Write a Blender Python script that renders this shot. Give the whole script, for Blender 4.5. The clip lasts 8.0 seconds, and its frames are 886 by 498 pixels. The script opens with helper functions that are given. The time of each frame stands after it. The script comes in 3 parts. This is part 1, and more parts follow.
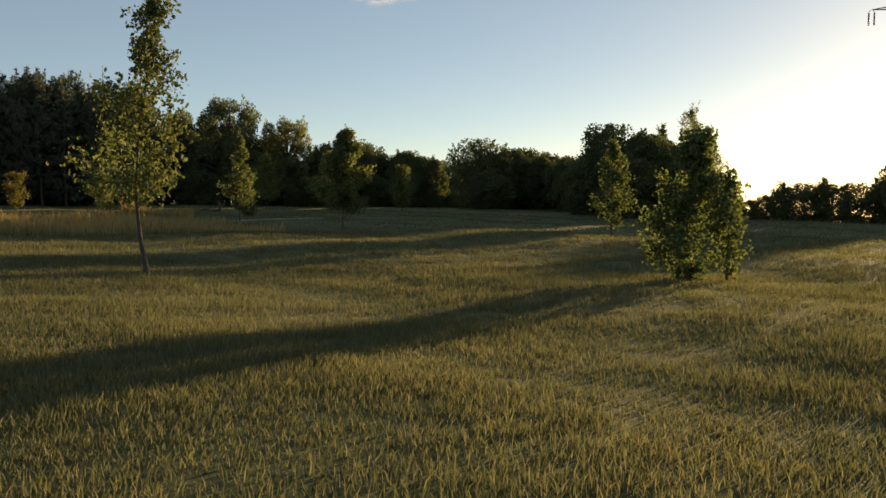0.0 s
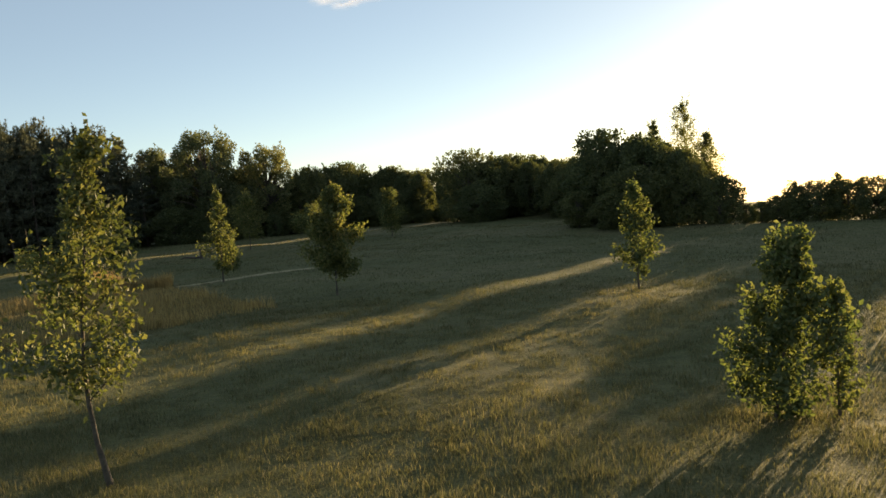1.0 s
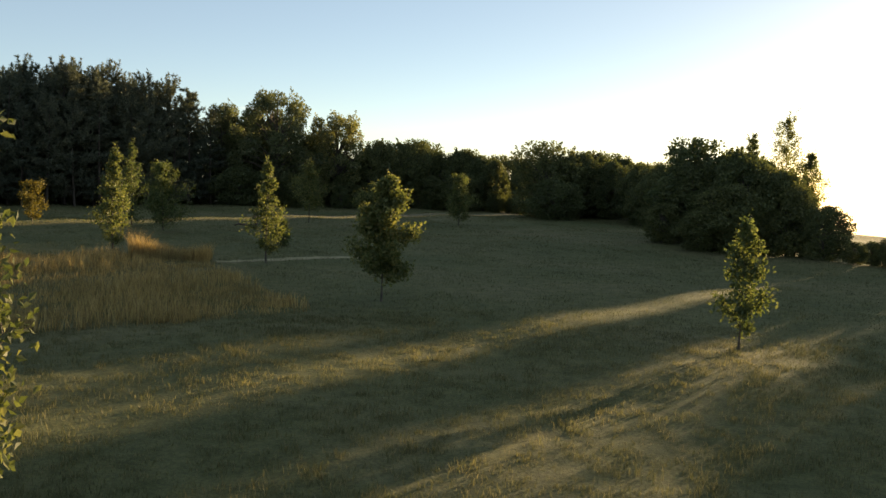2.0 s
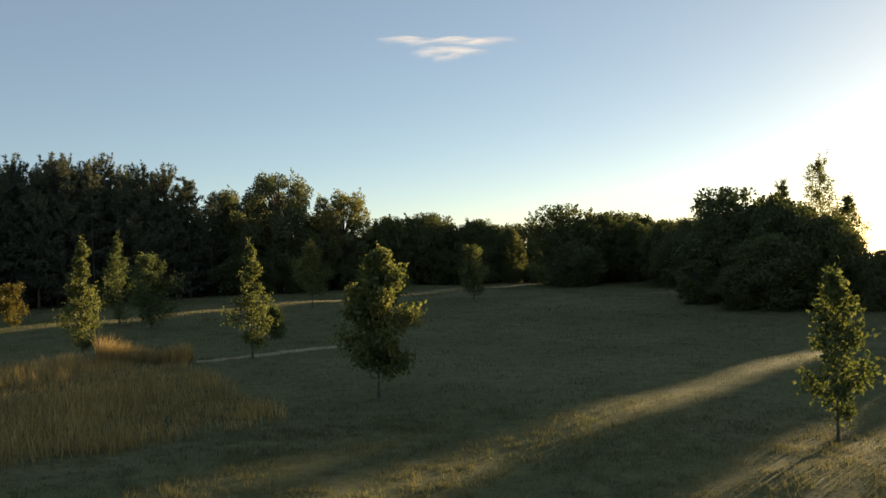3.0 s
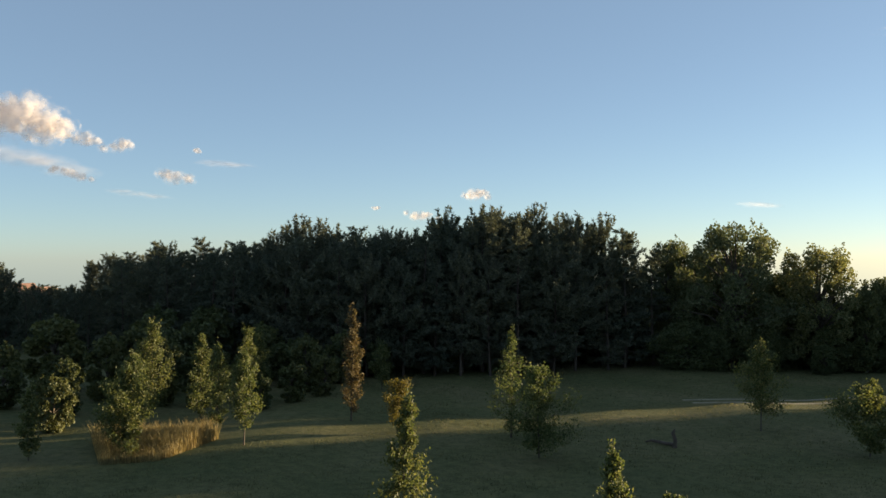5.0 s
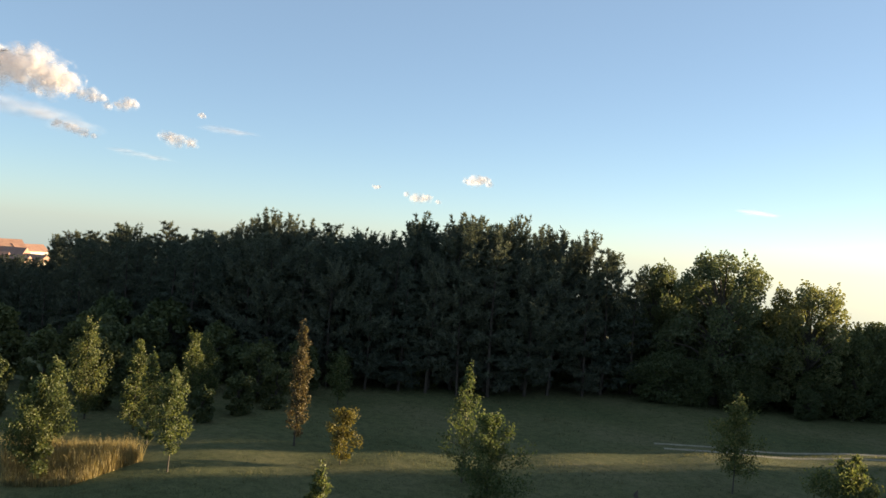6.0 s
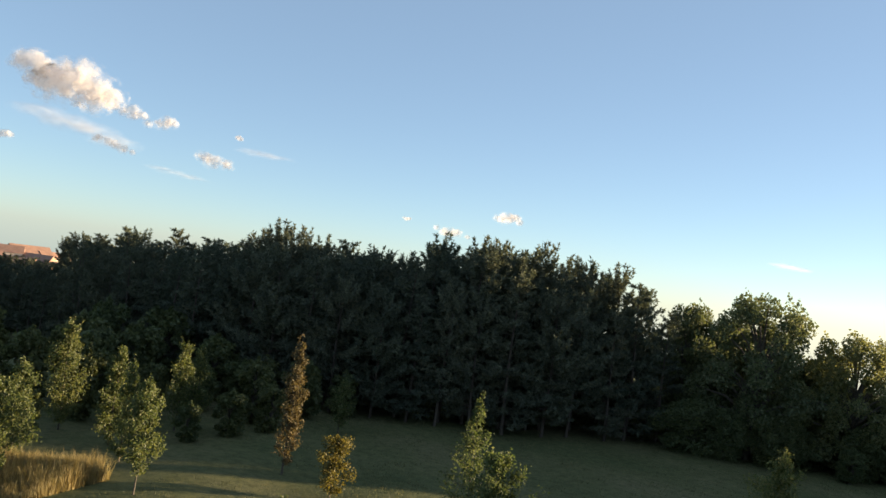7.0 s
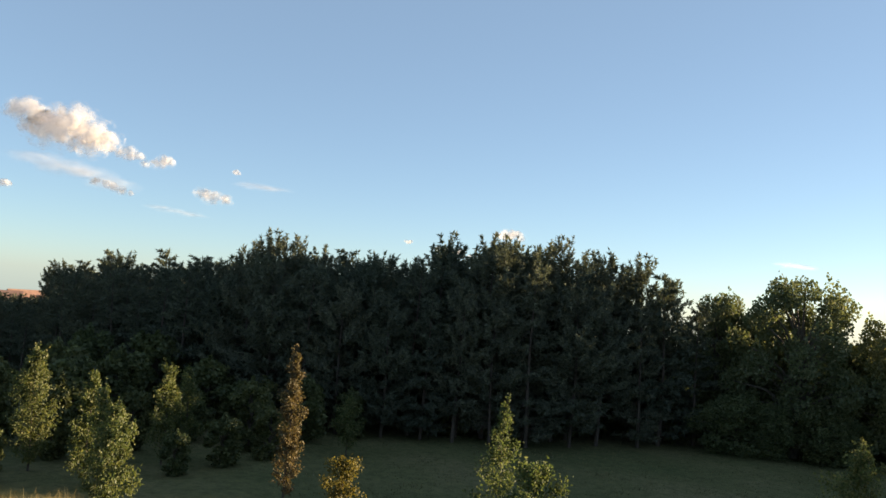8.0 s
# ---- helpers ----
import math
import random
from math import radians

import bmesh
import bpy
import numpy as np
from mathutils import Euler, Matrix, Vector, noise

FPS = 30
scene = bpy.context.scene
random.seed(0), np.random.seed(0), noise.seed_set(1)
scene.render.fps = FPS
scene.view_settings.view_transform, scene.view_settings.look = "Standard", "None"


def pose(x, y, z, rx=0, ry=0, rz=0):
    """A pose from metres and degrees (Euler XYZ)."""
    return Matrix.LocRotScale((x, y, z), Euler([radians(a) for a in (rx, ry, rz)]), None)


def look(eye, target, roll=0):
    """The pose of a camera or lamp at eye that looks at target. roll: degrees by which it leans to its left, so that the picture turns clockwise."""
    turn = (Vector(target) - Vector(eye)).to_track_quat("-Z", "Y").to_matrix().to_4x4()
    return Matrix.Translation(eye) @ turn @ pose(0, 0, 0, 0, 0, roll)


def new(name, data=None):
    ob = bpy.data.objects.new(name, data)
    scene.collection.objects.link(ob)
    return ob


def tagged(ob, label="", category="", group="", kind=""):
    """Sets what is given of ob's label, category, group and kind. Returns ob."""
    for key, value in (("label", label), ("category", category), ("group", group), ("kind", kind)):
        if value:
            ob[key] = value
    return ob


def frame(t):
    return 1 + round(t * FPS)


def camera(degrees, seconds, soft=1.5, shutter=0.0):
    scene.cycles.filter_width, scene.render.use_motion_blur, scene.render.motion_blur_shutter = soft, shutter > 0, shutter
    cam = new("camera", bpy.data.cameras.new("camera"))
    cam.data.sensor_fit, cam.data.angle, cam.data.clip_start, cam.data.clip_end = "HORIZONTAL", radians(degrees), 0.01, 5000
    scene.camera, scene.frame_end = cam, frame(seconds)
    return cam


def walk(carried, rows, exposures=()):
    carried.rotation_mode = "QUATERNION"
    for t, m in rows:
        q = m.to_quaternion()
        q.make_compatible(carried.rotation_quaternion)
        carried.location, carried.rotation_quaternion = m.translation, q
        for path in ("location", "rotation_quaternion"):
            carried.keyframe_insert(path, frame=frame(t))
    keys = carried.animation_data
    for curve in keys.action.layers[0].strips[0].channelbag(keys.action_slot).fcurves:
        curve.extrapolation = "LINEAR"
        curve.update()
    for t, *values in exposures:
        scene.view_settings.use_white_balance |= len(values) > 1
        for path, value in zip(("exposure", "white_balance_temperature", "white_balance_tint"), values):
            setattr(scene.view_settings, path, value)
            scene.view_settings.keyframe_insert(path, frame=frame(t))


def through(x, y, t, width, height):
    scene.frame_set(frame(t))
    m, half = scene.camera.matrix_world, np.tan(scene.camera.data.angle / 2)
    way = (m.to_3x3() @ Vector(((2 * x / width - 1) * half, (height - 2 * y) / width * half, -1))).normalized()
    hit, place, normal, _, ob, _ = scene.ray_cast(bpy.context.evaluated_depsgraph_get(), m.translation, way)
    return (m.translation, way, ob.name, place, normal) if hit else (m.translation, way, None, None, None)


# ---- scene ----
cam = camera(53.4, 8.0, soft=1.5)
PATH = [
    (0, (4.008, -2.102, 1.499), (2.43, 7.755, 0.9), 0.63),
    (0.2, (3.689, -1.817, 1.423), (2.334, 8.079, 0.927), -4.79),
    (0.5, (3.398, -1.199, 1.366), (2.04, 8.698, 0.911), -2.73),
    (0.7, (3.332, -0.477, 2.23), (1.94, 9.411, 1.679), -2.59),
    (0.8, (3.204, 0.077, 2.812), (1.812, 9.96, 2.19), -4.3),
    (1, (2.879, 1.353, 3.775), (1.444, 11.227, 3.12), -4.54),
    (1.2, (2.726, 2.467, 4.446), (1.216, 12.332, 3.802), -3.46),
    (1.3, (2.657, 2.978, 4.655), (1.097, 12.837, 4.045), -3.23),
    (1.5, (2.512, 3.916, 4.818), (0.848, 13.761, 4.26), -2.43),
    (1.8, (2.368, 5.146, 4.712), (0.329, 14.876, 3.633), 1.86),
    (2, (2.28, 6.071, 4.537), (0.09, 15.79, 3.671), 2.11),
    (2.2, (2.186, 7.069, 4.329), (-0.135, 16.795, 4.222), 2.68),
    (3.3, (1.261, 12.931, 4.341), (-1.149, 22.636, 4.34), -2.9),
    (3.5, (1.013, 14.176, 4.69), (-1.43, 23.873, 4.808), -1.81),
    (3.8, (0.608, 16.084, 5.521), (-1.92, 25.758, 5.649), 0.56),
    (4, (0.232, 17.6, 6.129), (-2.356, 27.259, 6.262), 1.68),
    (4.2, (-0.268, 19.391, 6.79), (-3.498, 28.854, 6.934), 1.48),
    (4.3, (-0.527, 20.255, 7.14), (-4.535, 29.415, 7.299), 0.19),
    (4.5, (-1.036, 21.846, 7.868), (-6.966, 29.893, 8.16), -2.15),
    (4.7, (-1.506, 23.313, 8.569), (-8.261, 30.676, 8.953), -1.89),
    (5.8, (-3.201, 28.43, 11.784), (-10.151, 35.616, 11.553), 3.0),
    (6, (-3.608, 29.194, 11.863), (-10.582, 36.36, 11.807), 4.5),
    (6.2, (-4.061, 29.945, 11.799), (-11.04, 37.106, 11.86), 5.75),
    (6.5, (-4.829, 31.061, 11.545), (-11.864, 38.167, 11.686), 7.09),
    (6.8, (-5.725, 32.201, 11.233), (-12.857, 39.207, 11.457), 7.87),
    (7, (-6.394, 32.955, 11.006), (-13.616, 39.866, 11.309), 7.95),
    (7.2, (-7.116, 33.689, 10.761), (-14.321, 40.614, 11.143), 5.16),
    (7.5, (-8.279, 34.781, 10.368), (-15.572, 41.614, 10.712), 4.92),
    (7.8, (-9.504, 35.902, 9.955), (-16.837, 42.685, 10.414), 4.65),
    (8, (-10.337, 36.66, 9.674), (-17.591, 43.522, 10.215), 4.31),
]
EXPOSURES = [(0.0, 1.25, 10400, 11), (0.5, 1.65, 10400, 11), (2.0, 1.75, 10200, 11), (3.5, 1.25, 9700, 9), (4.0, 1.15, 9500, 9), (4.5, 0.95, 8500, 8), (4.7, 1.15, 8300, 8), (5.8, 1.8, 8200, 8), (8.0, 1.8, 8200, 8)]
walk(cam, [(t, look(eye, target, roll)) for t, eye, target, roll in PATH], EXPOSURES)

# ---- light ----
SUN_AZ, SUN_EL = radians(27.3), radians(5.1)
SUN_DIR = Vector((math.sin(SUN_AZ) * math.cos(SUN_EL), math.cos(SUN_AZ) * math.cos(SUN_EL), math.sin(SUN_EL)))
world = bpy.data.worlds.new("evening_sky")
scene.world = world
world.use_nodes = True
wn = world.node_tree
wn.nodes.clear()
sky = wn.nodes.new("ShaderNodeTexSky")
sky.sky_type = "NISHITA"
sky.sun_disc = False
sky.sun_elevation, sky.sun_rotation = SUN_EL, SUN_AZ
sky.altitude, sky.air_density, sky.dust_density, sky.ozone_density = 200, 0.57, 0.3, 2.1
back = wn.nodes.new("ShaderNodeBackground")
back.inputs["Strength"].default_value = 0.06
# even pale-blue fill added to the whole sky in place of multiple scattering
even_fill = wn.nodes.new("ShaderNodeBackground")
even_fill.inputs["Color"].default_value, even_fill.inputs["Strength"].default_value = (0.38, 0.59, 0.98, 1), 0.118
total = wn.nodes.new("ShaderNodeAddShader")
wout = wn.nodes.new("ShaderNodeOutputWorld")
wn.links.new(sky.outputs[0], back.inputs[0])
wn.links.new(back.outputs[0], total.inputs[0])
wn.links.new(even_fill.outputs[0], total.inputs[1])
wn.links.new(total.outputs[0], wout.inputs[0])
lamp = bpy.data.lights.new("sun", "SUN")
lamp.energy, lamp.angle, lamp.color = 5.0, radians(0.6), (1.0, 0.86, 0.66)
sun = new("sun", lamp)
sun.matrix_world = look(SUN_DIR * 200, (0, 0, 0))


# ---- materials ----
def ramp(nt, fac, stops):
    r = nt.nodes.new("ShaderNodeValToRGB")
    while len(r.color_ramp.elements) < len(stops):
        r.color_ramp.elements.new(0.5)
    for e, (p, c) in zip(r.color_ramp.elements, stops):
        e.position, e.color = p, (*c, 1)
    nt.links.new(fac, r.inputs[0])
    return r.outputs[0]


def noise_tex(nt, scale, detail=4.0, coords="Object", rough=0.6):
    co = nt.nodes.new("ShaderNodeTexCoord")
    n = nt.nodes.new("ShaderNodeTexNoise")
    n.inputs["Scale"].default_value, n.inputs["Detail"].default_value, n.inputs["Roughness"].default_value = scale, detail, rough
    nt.links.new(co.outputs[coords], n.inputs["Vector"])
    return n.outputs["Fac"]


def mixed(nt, a, b, fac, kind="MIX"):
    m = nt.nodes.new("ShaderNodeMix")
    m.data_type, m.blend_type = "RGBA", kind
    for sock, v in ((m.inputs[0], fac), (m.inputs[6], a), (m.inputs[7], b)):
        if isinstance(v, (int, float)):
            sock.default_value = v
        elif isinstance(v, tuple):
            sock.default_value = (*v, 1)
        else:
            nt.links.new(v, sock)
    return m.outputs[2]


def blank(name):
    m = bpy.data.materials.new(name)
    m.use_nodes = True
    m.node_tree.nodes.clear()
    return m, m.node_tree, m.node_tree.nodes.new("ShaderNodeOutputMaterial")


def foliage(name, dark, mid, light, through=0.4, gloss=0.025, rough=0.55, scale=0.35):
    """Leaves: varied leaf by leaf and in patches, partly translucent, a little waxy."""
    m, nt, out = blank(name)
    geo = nt.nodes.new("ShaderNodeNewGeometry")
    info = nt.nodes.new("ShaderNodeObjectInfo")
    leaf = ramp(nt, geo.outputs["Random Per Island"], [(0.0, dark), (0.5, mid), (1.0, light)])
    patch = ramp(nt, noise_tex(nt, scale, 3.0), [(0.3, (0.72, 0.76, 0.74)), (0.7, (1.12, 1.06, 0.95))])
    tree = ramp(nt, info.outputs["Random"], [(0.0, (0.85, 0.9, 0.9)), (1.0, (1.15, 1.06, 1.0))])
    col = mixed(nt, mixed(nt, leaf, patch, 1.0, "MULTIPLY"), tree, 1.0, "MULTIPLY")
    d = nt.nodes.new("ShaderNodeBsdfDiffuse")
    t = nt.nodes.new("ShaderNodeBsdfTranslucent")
    g = nt.nodes.new("ShaderNodeBsdfGlossy")
    g.inputs["Roughness"].default_value = rough
    nt.links.new(col, d.inputs[0])
    nt.links.new(mixed(nt, col, (1.06, 1.05, 0.8), 1.0, "MULTIPLY"), t.inputs[0])
    a, b = nt.nodes.new("ShaderNodeMixShader"), nt.nodes.new("ShaderNodeMixShader")
    a.inputs[0].default_value, b.inputs[0].default_value = through, gloss
    nt.links.new(d.outputs[0], a.inputs[1])
    nt.links.new(t.outputs[0], a.inputs[2])
    nt.links.new(a.outputs[0], b.inputs[1])
    nt.links.new(g.outputs[0], b.inputs[2])
    nt.links.new(b.outputs[0], out.inputs[0])
    return m


def solid(name, a, b, scale=3.0, rough=0.85, bump=0.0, metal=0.0, fine=30.0):
    m, nt, out = blank(name)
    p = nt.nodes.new("ShaderNodeBsdfPrincipled")
    c = mixed(nt, ramp(nt, noise_tex(nt, scale), [(0.3, a), (0.7, b)]), ramp(nt, noise_tex(nt, fine, 2.0), [(0.3, (0.8, 0.8, 0.8)), (0.7, (1.15, 1.15, 1.15))]), 1.0, "MULTIPLY")
    nt.links.new(c, p.inputs["Base Color"])
    p.inputs["Roughness"].default_value, p.inputs["Metallic"].default_value = rough, metal
    if bump:
        bn = nt.nodes.new("ShaderNodeBump")
        bn.inputs["Strength"].default_value, bn.inputs["Distance"].default_value = bump, 0.03
        nt.links.new(noise_tex(nt, fine, 5.0), bn.inputs["Height"])
        nt.links.new(bn.outputs[0], p.inputs["Normal"])
    nt.links.new(p.outputs[0], out.inputs[0])
    return m


def meadow(name):
    """Mown turf: green and straw patches a few metres wide, tufts, bare specks."""
    m, nt, out = blank(name)
    p = nt.nodes.new("ShaderNodeBsdfPrincipled")
    big = ramp(nt, noise_tex(nt, 0.09, 5.0), [(0.32, (0.1, 0.116, 0.05)), (0.5, (0.135, 0.137, 0.063)), (0.68, (0.185, 0.165, 0.088))])
    mid = ramp(nt, noise_tex(nt, 1.7, 6.0, rough=0.7), [(0.3, (0.55, 0.6, 0.5)), (0.55, (1.0, 1.0, 1.0)), (0.75, (1.25, 1.15, 0.95))])
    tiny = ramp(nt, noise_tex(nt, 14.0, 5.0, rough=0.75), [(0.3, (0.5, 0.5, 0.5)), (0.7, (1.2, 1.17, 1.05))])
    c = mixed(nt, mixed(nt, big, mid, 1.0, "MULTIPLY"), tiny, 1.0, "MULTIPLY")
    nt.links.new(c, p.inputs["Base Color"])
    p.inputs["Roughness"].default_value = 0.95
    p.inputs["Specular IOR Level"].default_value = 0.15
    bn = nt.nodes.new("ShaderNodeBump")
    bn.inputs["Strength"].default_value, bn.inputs["Distance"].default_value = 0.9, 0.06
    nt.links.new(noise_tex(nt, 7.0, 6.0, rough=0.75), bn.inputs["Height"])
    nt.links.new(bn.outputs[0], p.inputs["Normal"])
    nt.links.new(p.outputs[0], out.inputs[0])
    return m


MEADOW = meadow("mown_meadow")
GRASS = foliage("grass_blades", (0.075, 0.086, 0.044), (0.125, 0.128, 0.066), (0.225, 0.2, 0.128), through=0.45, gloss=0.015, scale=0.5)
STRAW = foliage("dry_tall_grass", (0.2, 0.145, 0.07), (0.34, 0.25, 0.12), (0.5, 0.38, 0.19), through=0.45, gloss=0.02, scale=0.4)
MAPLE = foliage("maple_leaves", (0.065, 0.088, 0.03), (0.11, 0.138, 0.048), (0.2, 0.205, 0.085), through=0.5, scale=1.2)
RUSSET = foliage("turning_leaves", (0.08, 0.062, 0.034), (0.118, 0.092, 0.046), (0.155, 0.13, 0.062), through=0.4, scale=1.2)
AUTUMN = foliage("yellowing_leaves", (0.07, 0.065, 0.018), (0.13, 0.115, 0.028), (0.2, 0.165, 0.04), through=0.42, scale=1.2)
OAKS = foliage("broad_leaves", (0.065, 0.082, 0.036), (0.1, 0.12, 0.05), (0.14, 0.15, 0.062), through=0.35)
SILVER = foliage("pale_poplar_leaves", (0.10, 0.12, 0.055), (0.15, 0.17, 0.075), (0.22, 0.22, 0.11), through=0.5)
LINDEN = foliage("linden_leaves", (0.085, 0.105, 0.05), (0.13, 0.15, 0.072), (0.19, 0.195, 0.105), through=0.45)
NEEDLES = foliage("pine_needles", (0.072, 0.088, 0.07), (0.105, 0.122, 0.094), (0.14, 0.155, 0.112), through=0.3, gloss=0.02)
BARK = solid("grey_bark", (0.045, 0.036, 0.026), (0.12, 0.096, 0.07), 6.0, 0.9, 0.6)
PINE_BARK = solid("pine_bark", (0.05, 0.036, 0.027), (0.11, 0.08, 0.06), 4.0, 0.9, 0.6)
SAND = solid("sandy_track", (0.2, 0.17, 0.11), (0.32, 0.27, 0.18), 0.8, 0.95, 0.5, fine=9.0)
SUN_STRIP = solid("sunlit_grass_tint", (0.2, 0.17, 0.085), (0.32, 0.27, 0.14), 1.2, 0.95, 0.6, fine=14.0)
STEEL = solid("galvanised_steel", (0.28, 0.29, 0.30), (0.4, 0.41, 0.42), 1.5, 0.5, 0.0, 0.8)
GLAZE = solid("brown_glazed_ceramic", (0.16, 0.09, 0.06), (0.2, 0.12, 0.08), 5.0, 0.25)
RENDER_WALL = solid("pale_plaster", (0.55, 0.46, 0.38), (0.68, 0.58, 0.48), 0.4, 0.9)
TILE_ROOF = solid("terracotta_roof", (0.26, 0.14, 0.1), (0.36, 0.2, 0.14), 0.6, 0.8)
PANE = solid("dark_window_glass", (0.03, 0.035, 0.04), (0.06, 0.065, 0.07), 0.5, 0.15)


def cloud_material(name, most, glow_strength, streak=1.0, ragged=1.1, full=0.75):
    """Vapour: white, emission added for scattered sunlight, thinning out to nothing at the ragged rim."""
    m, nt, out = blank(name)
    d = nt.nodes.new("ShaderNodeBsdfDiffuse")
    t = nt.nodes.new("ShaderNodeBsdfTranslucent")
    d.inputs[0].default_value = t.inputs[0].default_value = (0.9, 0.84, 0.81, 1)
    glow = nt.nodes.new("ShaderNodeEmission")
    glow.inputs[0].default_value, glow.inputs[1].default_value = (1.0, 0.84, 0.76, 1), glow_strength
    both = nt.nodes.new("ShaderNodeAddShader")
    a, b = nt.nodes.new("ShaderNodeMixShader"), nt.nodes.new("ShaderNodeMixShader")
    clear = nt.nodes.new("ShaderNodeBsdfTransparent")
    a.inputs[0].default_value = 0.5
    nt.links.new(d.outputs[0], a.inputs[1])
    nt.links.new(t.outputs[0], a.inputs[2])
    rim = nt.nodes.new("ShaderNodeAttribute")
    rim.attribute_name = "rim"
    co = nt.nodes.new("ShaderNodeTexCoord")
    mp = nt.nodes.new("ShaderNodeMapping")
    mp.inputs["Scale"].default_value = (1.0 / streak, 1.0, 1.0)
    nt.links.new(co.outputs["Object"], mp.inputs[0])
    n = nt.nodes.new("ShaderNodeTexNoise")
    n.inputs["Scale"].default_value, n.inputs["Detail"].default_value, n.inputs["Roughness"].default_value = 0.03, 4.0, 0.55
    nt.links.new(mp.outputs[0], n.inputs["Vector"])
    sub = nt.nodes.new("ShaderNodeMath")
    sub.operation, sub.inputs[1].default_value = "SUBTRACT", 0.5
    nt.links.new(n.outputs["Fac"], sub.inputs[0])
    add = nt.nodes.new("ShaderNodeMath")
    add.operation, add.inputs[1].default_value = "MULTIPLY_ADD", ragged
    nt.links.new(sub.outputs[0], add.inputs[0])
    nt.links.new(rim.outputs["Fac"], add.inputs[2])
    soft = nt.nodes.new("ShaderNodeMapRange")
    soft.interpolation_type = "SMOOTHSTEP"
    soft.inputs["From Min"].default_value, soft.inputs["From Max"].default_value, soft.inputs["To Max"].default_value = 0.05, full, most
    nt.links.new(add.outputs[0], soft.inputs["Value"])
    nt.links.new(soft.outputs[0], b.inputs[0])
    nt.links.new(clear.outputs[0], b.inputs[1])
    nt.links.new(a.outputs[0], both.inputs[0])
    nt.links.new(glow.outputs[0], both.inputs[1])
    nt.links.new(both.outputs[0], b.inputs[2])
    nt.links.new(b.outputs[0], out.inputs[0])
    return m


CLOUD = cloud_material("cloud", 0.66, 0.04, 1.0, 1.4, 0.9)
CLOUD_THIN = cloud_material("thin_cloud", 0.17, 0.1, 3.0, 1.0, 1.0)
RNG = np.random.default_rng(7)


# ---- mesh helpers ----
def mesh_of(name, verts, faces, material, smooth=False):
    me = bpy.data.meshes.new(name)
    me.from_pydata(np.asarray(verts, float).tolist(), [], faces if isinstance(faces, list) else faces.tolist())
    me.materials.append(material)
    if smooth:
        me.polygons.foreach_set("use_smooth", np.ones(len(me.polygons), bool))
    me.update()
    return me


def part(name, me, parent, label=""):
    ob = new(name, me)
    ob.parent = parent
    return tagged(ob, label)


def tube(points, radii, sides=6):
    """A tapered tube along points: verts and quads."""
    pts = np.asarray(points, float)
    vs, fs = [], []
    for i, (p, r) in enumerate(zip(pts, radii)):
        d = pts[min(i + 1, len(pts) - 1)] - pts[max(i - 1, 0)]
        d = d / (np.linalg.norm(d) + 1e-9)
        a = np.cross(d, (0.3, 0.9, 0.1) if abs(d[1]) < 0.8 else (1.0, 0, 0))
        a /= np.linalg.norm(a) + 1e-9
        b = np.cross(d, a)
        for k in range(sides):
            w = 2 * math.pi * k / sides
            vs.append(p + r * (math.cos(w) * a + math.sin(w) * b))
        if i:
            o = (i - 1) * sides
            fs += [[o + k, o + (k + 1) % sides, o + sides + (k + 1) % sides, o + sides + k] for k in range(sides)]
    return vs, fs


def joined(pieces):
    vs, fs = [], []
    for v, f in pieces:
        o = len(vs)
        vs += list(v)
        fs += [[i + o for i in q] for q in f]
    return vs, fs


def leaves(rng, centres, size, aspect=0.62, droop=0.35, spread=0.3):
    """Kite-shaped folded leaves round the centres, hanging a little."""
    n = len(centres)
    a = rng.normal(size=(n, 3))
    a[:, 2] -= droop * 1.6
    a /= np.linalg.norm(a, axis=1)[:, None]
    b = np.cross(a, rng.normal(size=(n, 3)))
    b /= np.linalg.norm(b, axis=1)[:, None] + 1e-9
    c = np.cross(a, b)
    s = size * rng.uniform(1 - spread, 1 + spread, n)[:, None]
    base = centres - a * s * 0.5
    left, right = base + a * s * 0.45 + b * s * aspect * 0.5 + c * s * 0.12, base + a * s * 0.45 - b * s * aspect * 0.5 + c * s * 0.12
    v = np.stack([base, left, base + a * s, right], 1).reshape(-1, 3)
    return v, np.arange(4 * n).reshape(-1, 4)


def spikes(rng, centres, axes, length, width, per=5, splay=0.6):
    """Tufts of thin needles or blades: triangles that leave each centre about its axis."""
    n = len(centres) * per
    c = np.repeat(centres, per, 0)
    d = np.repeat(axes, per, 0) + rng.normal(size=(n, 3)) * splay
    d /= np.linalg.norm(d, axis=1)[:, None] + 1e-9
    w = np.cross(d, rng.normal(size=(n, 3)))
    w /= np.linalg.norm(w, axis=1)[:, None] + 1e-9
    ln = length * rng.uniform(0.7, 1.3, n)[:, None]
    v = np.stack([c - w * width / 2, c + w * width / 2, c + d * ln], 1).reshape(-1, 3)
    return v, np.arange(3 * n).reshape(-1, 3)


# ---- trees ----
def tree_thing(x, y, z, label, group, turn=0.0, scale=1.0, category="tree", name="tree"):
    root = new(name)
    root.matrix_world = Matrix.Translation((x, y, z)) @ Matrix.Rotation(turn, 4, "Z") @ Matrix.Scale(scale, 4)
    root.empty_display_size = 0.2
    return tagged(root, label, category, group)


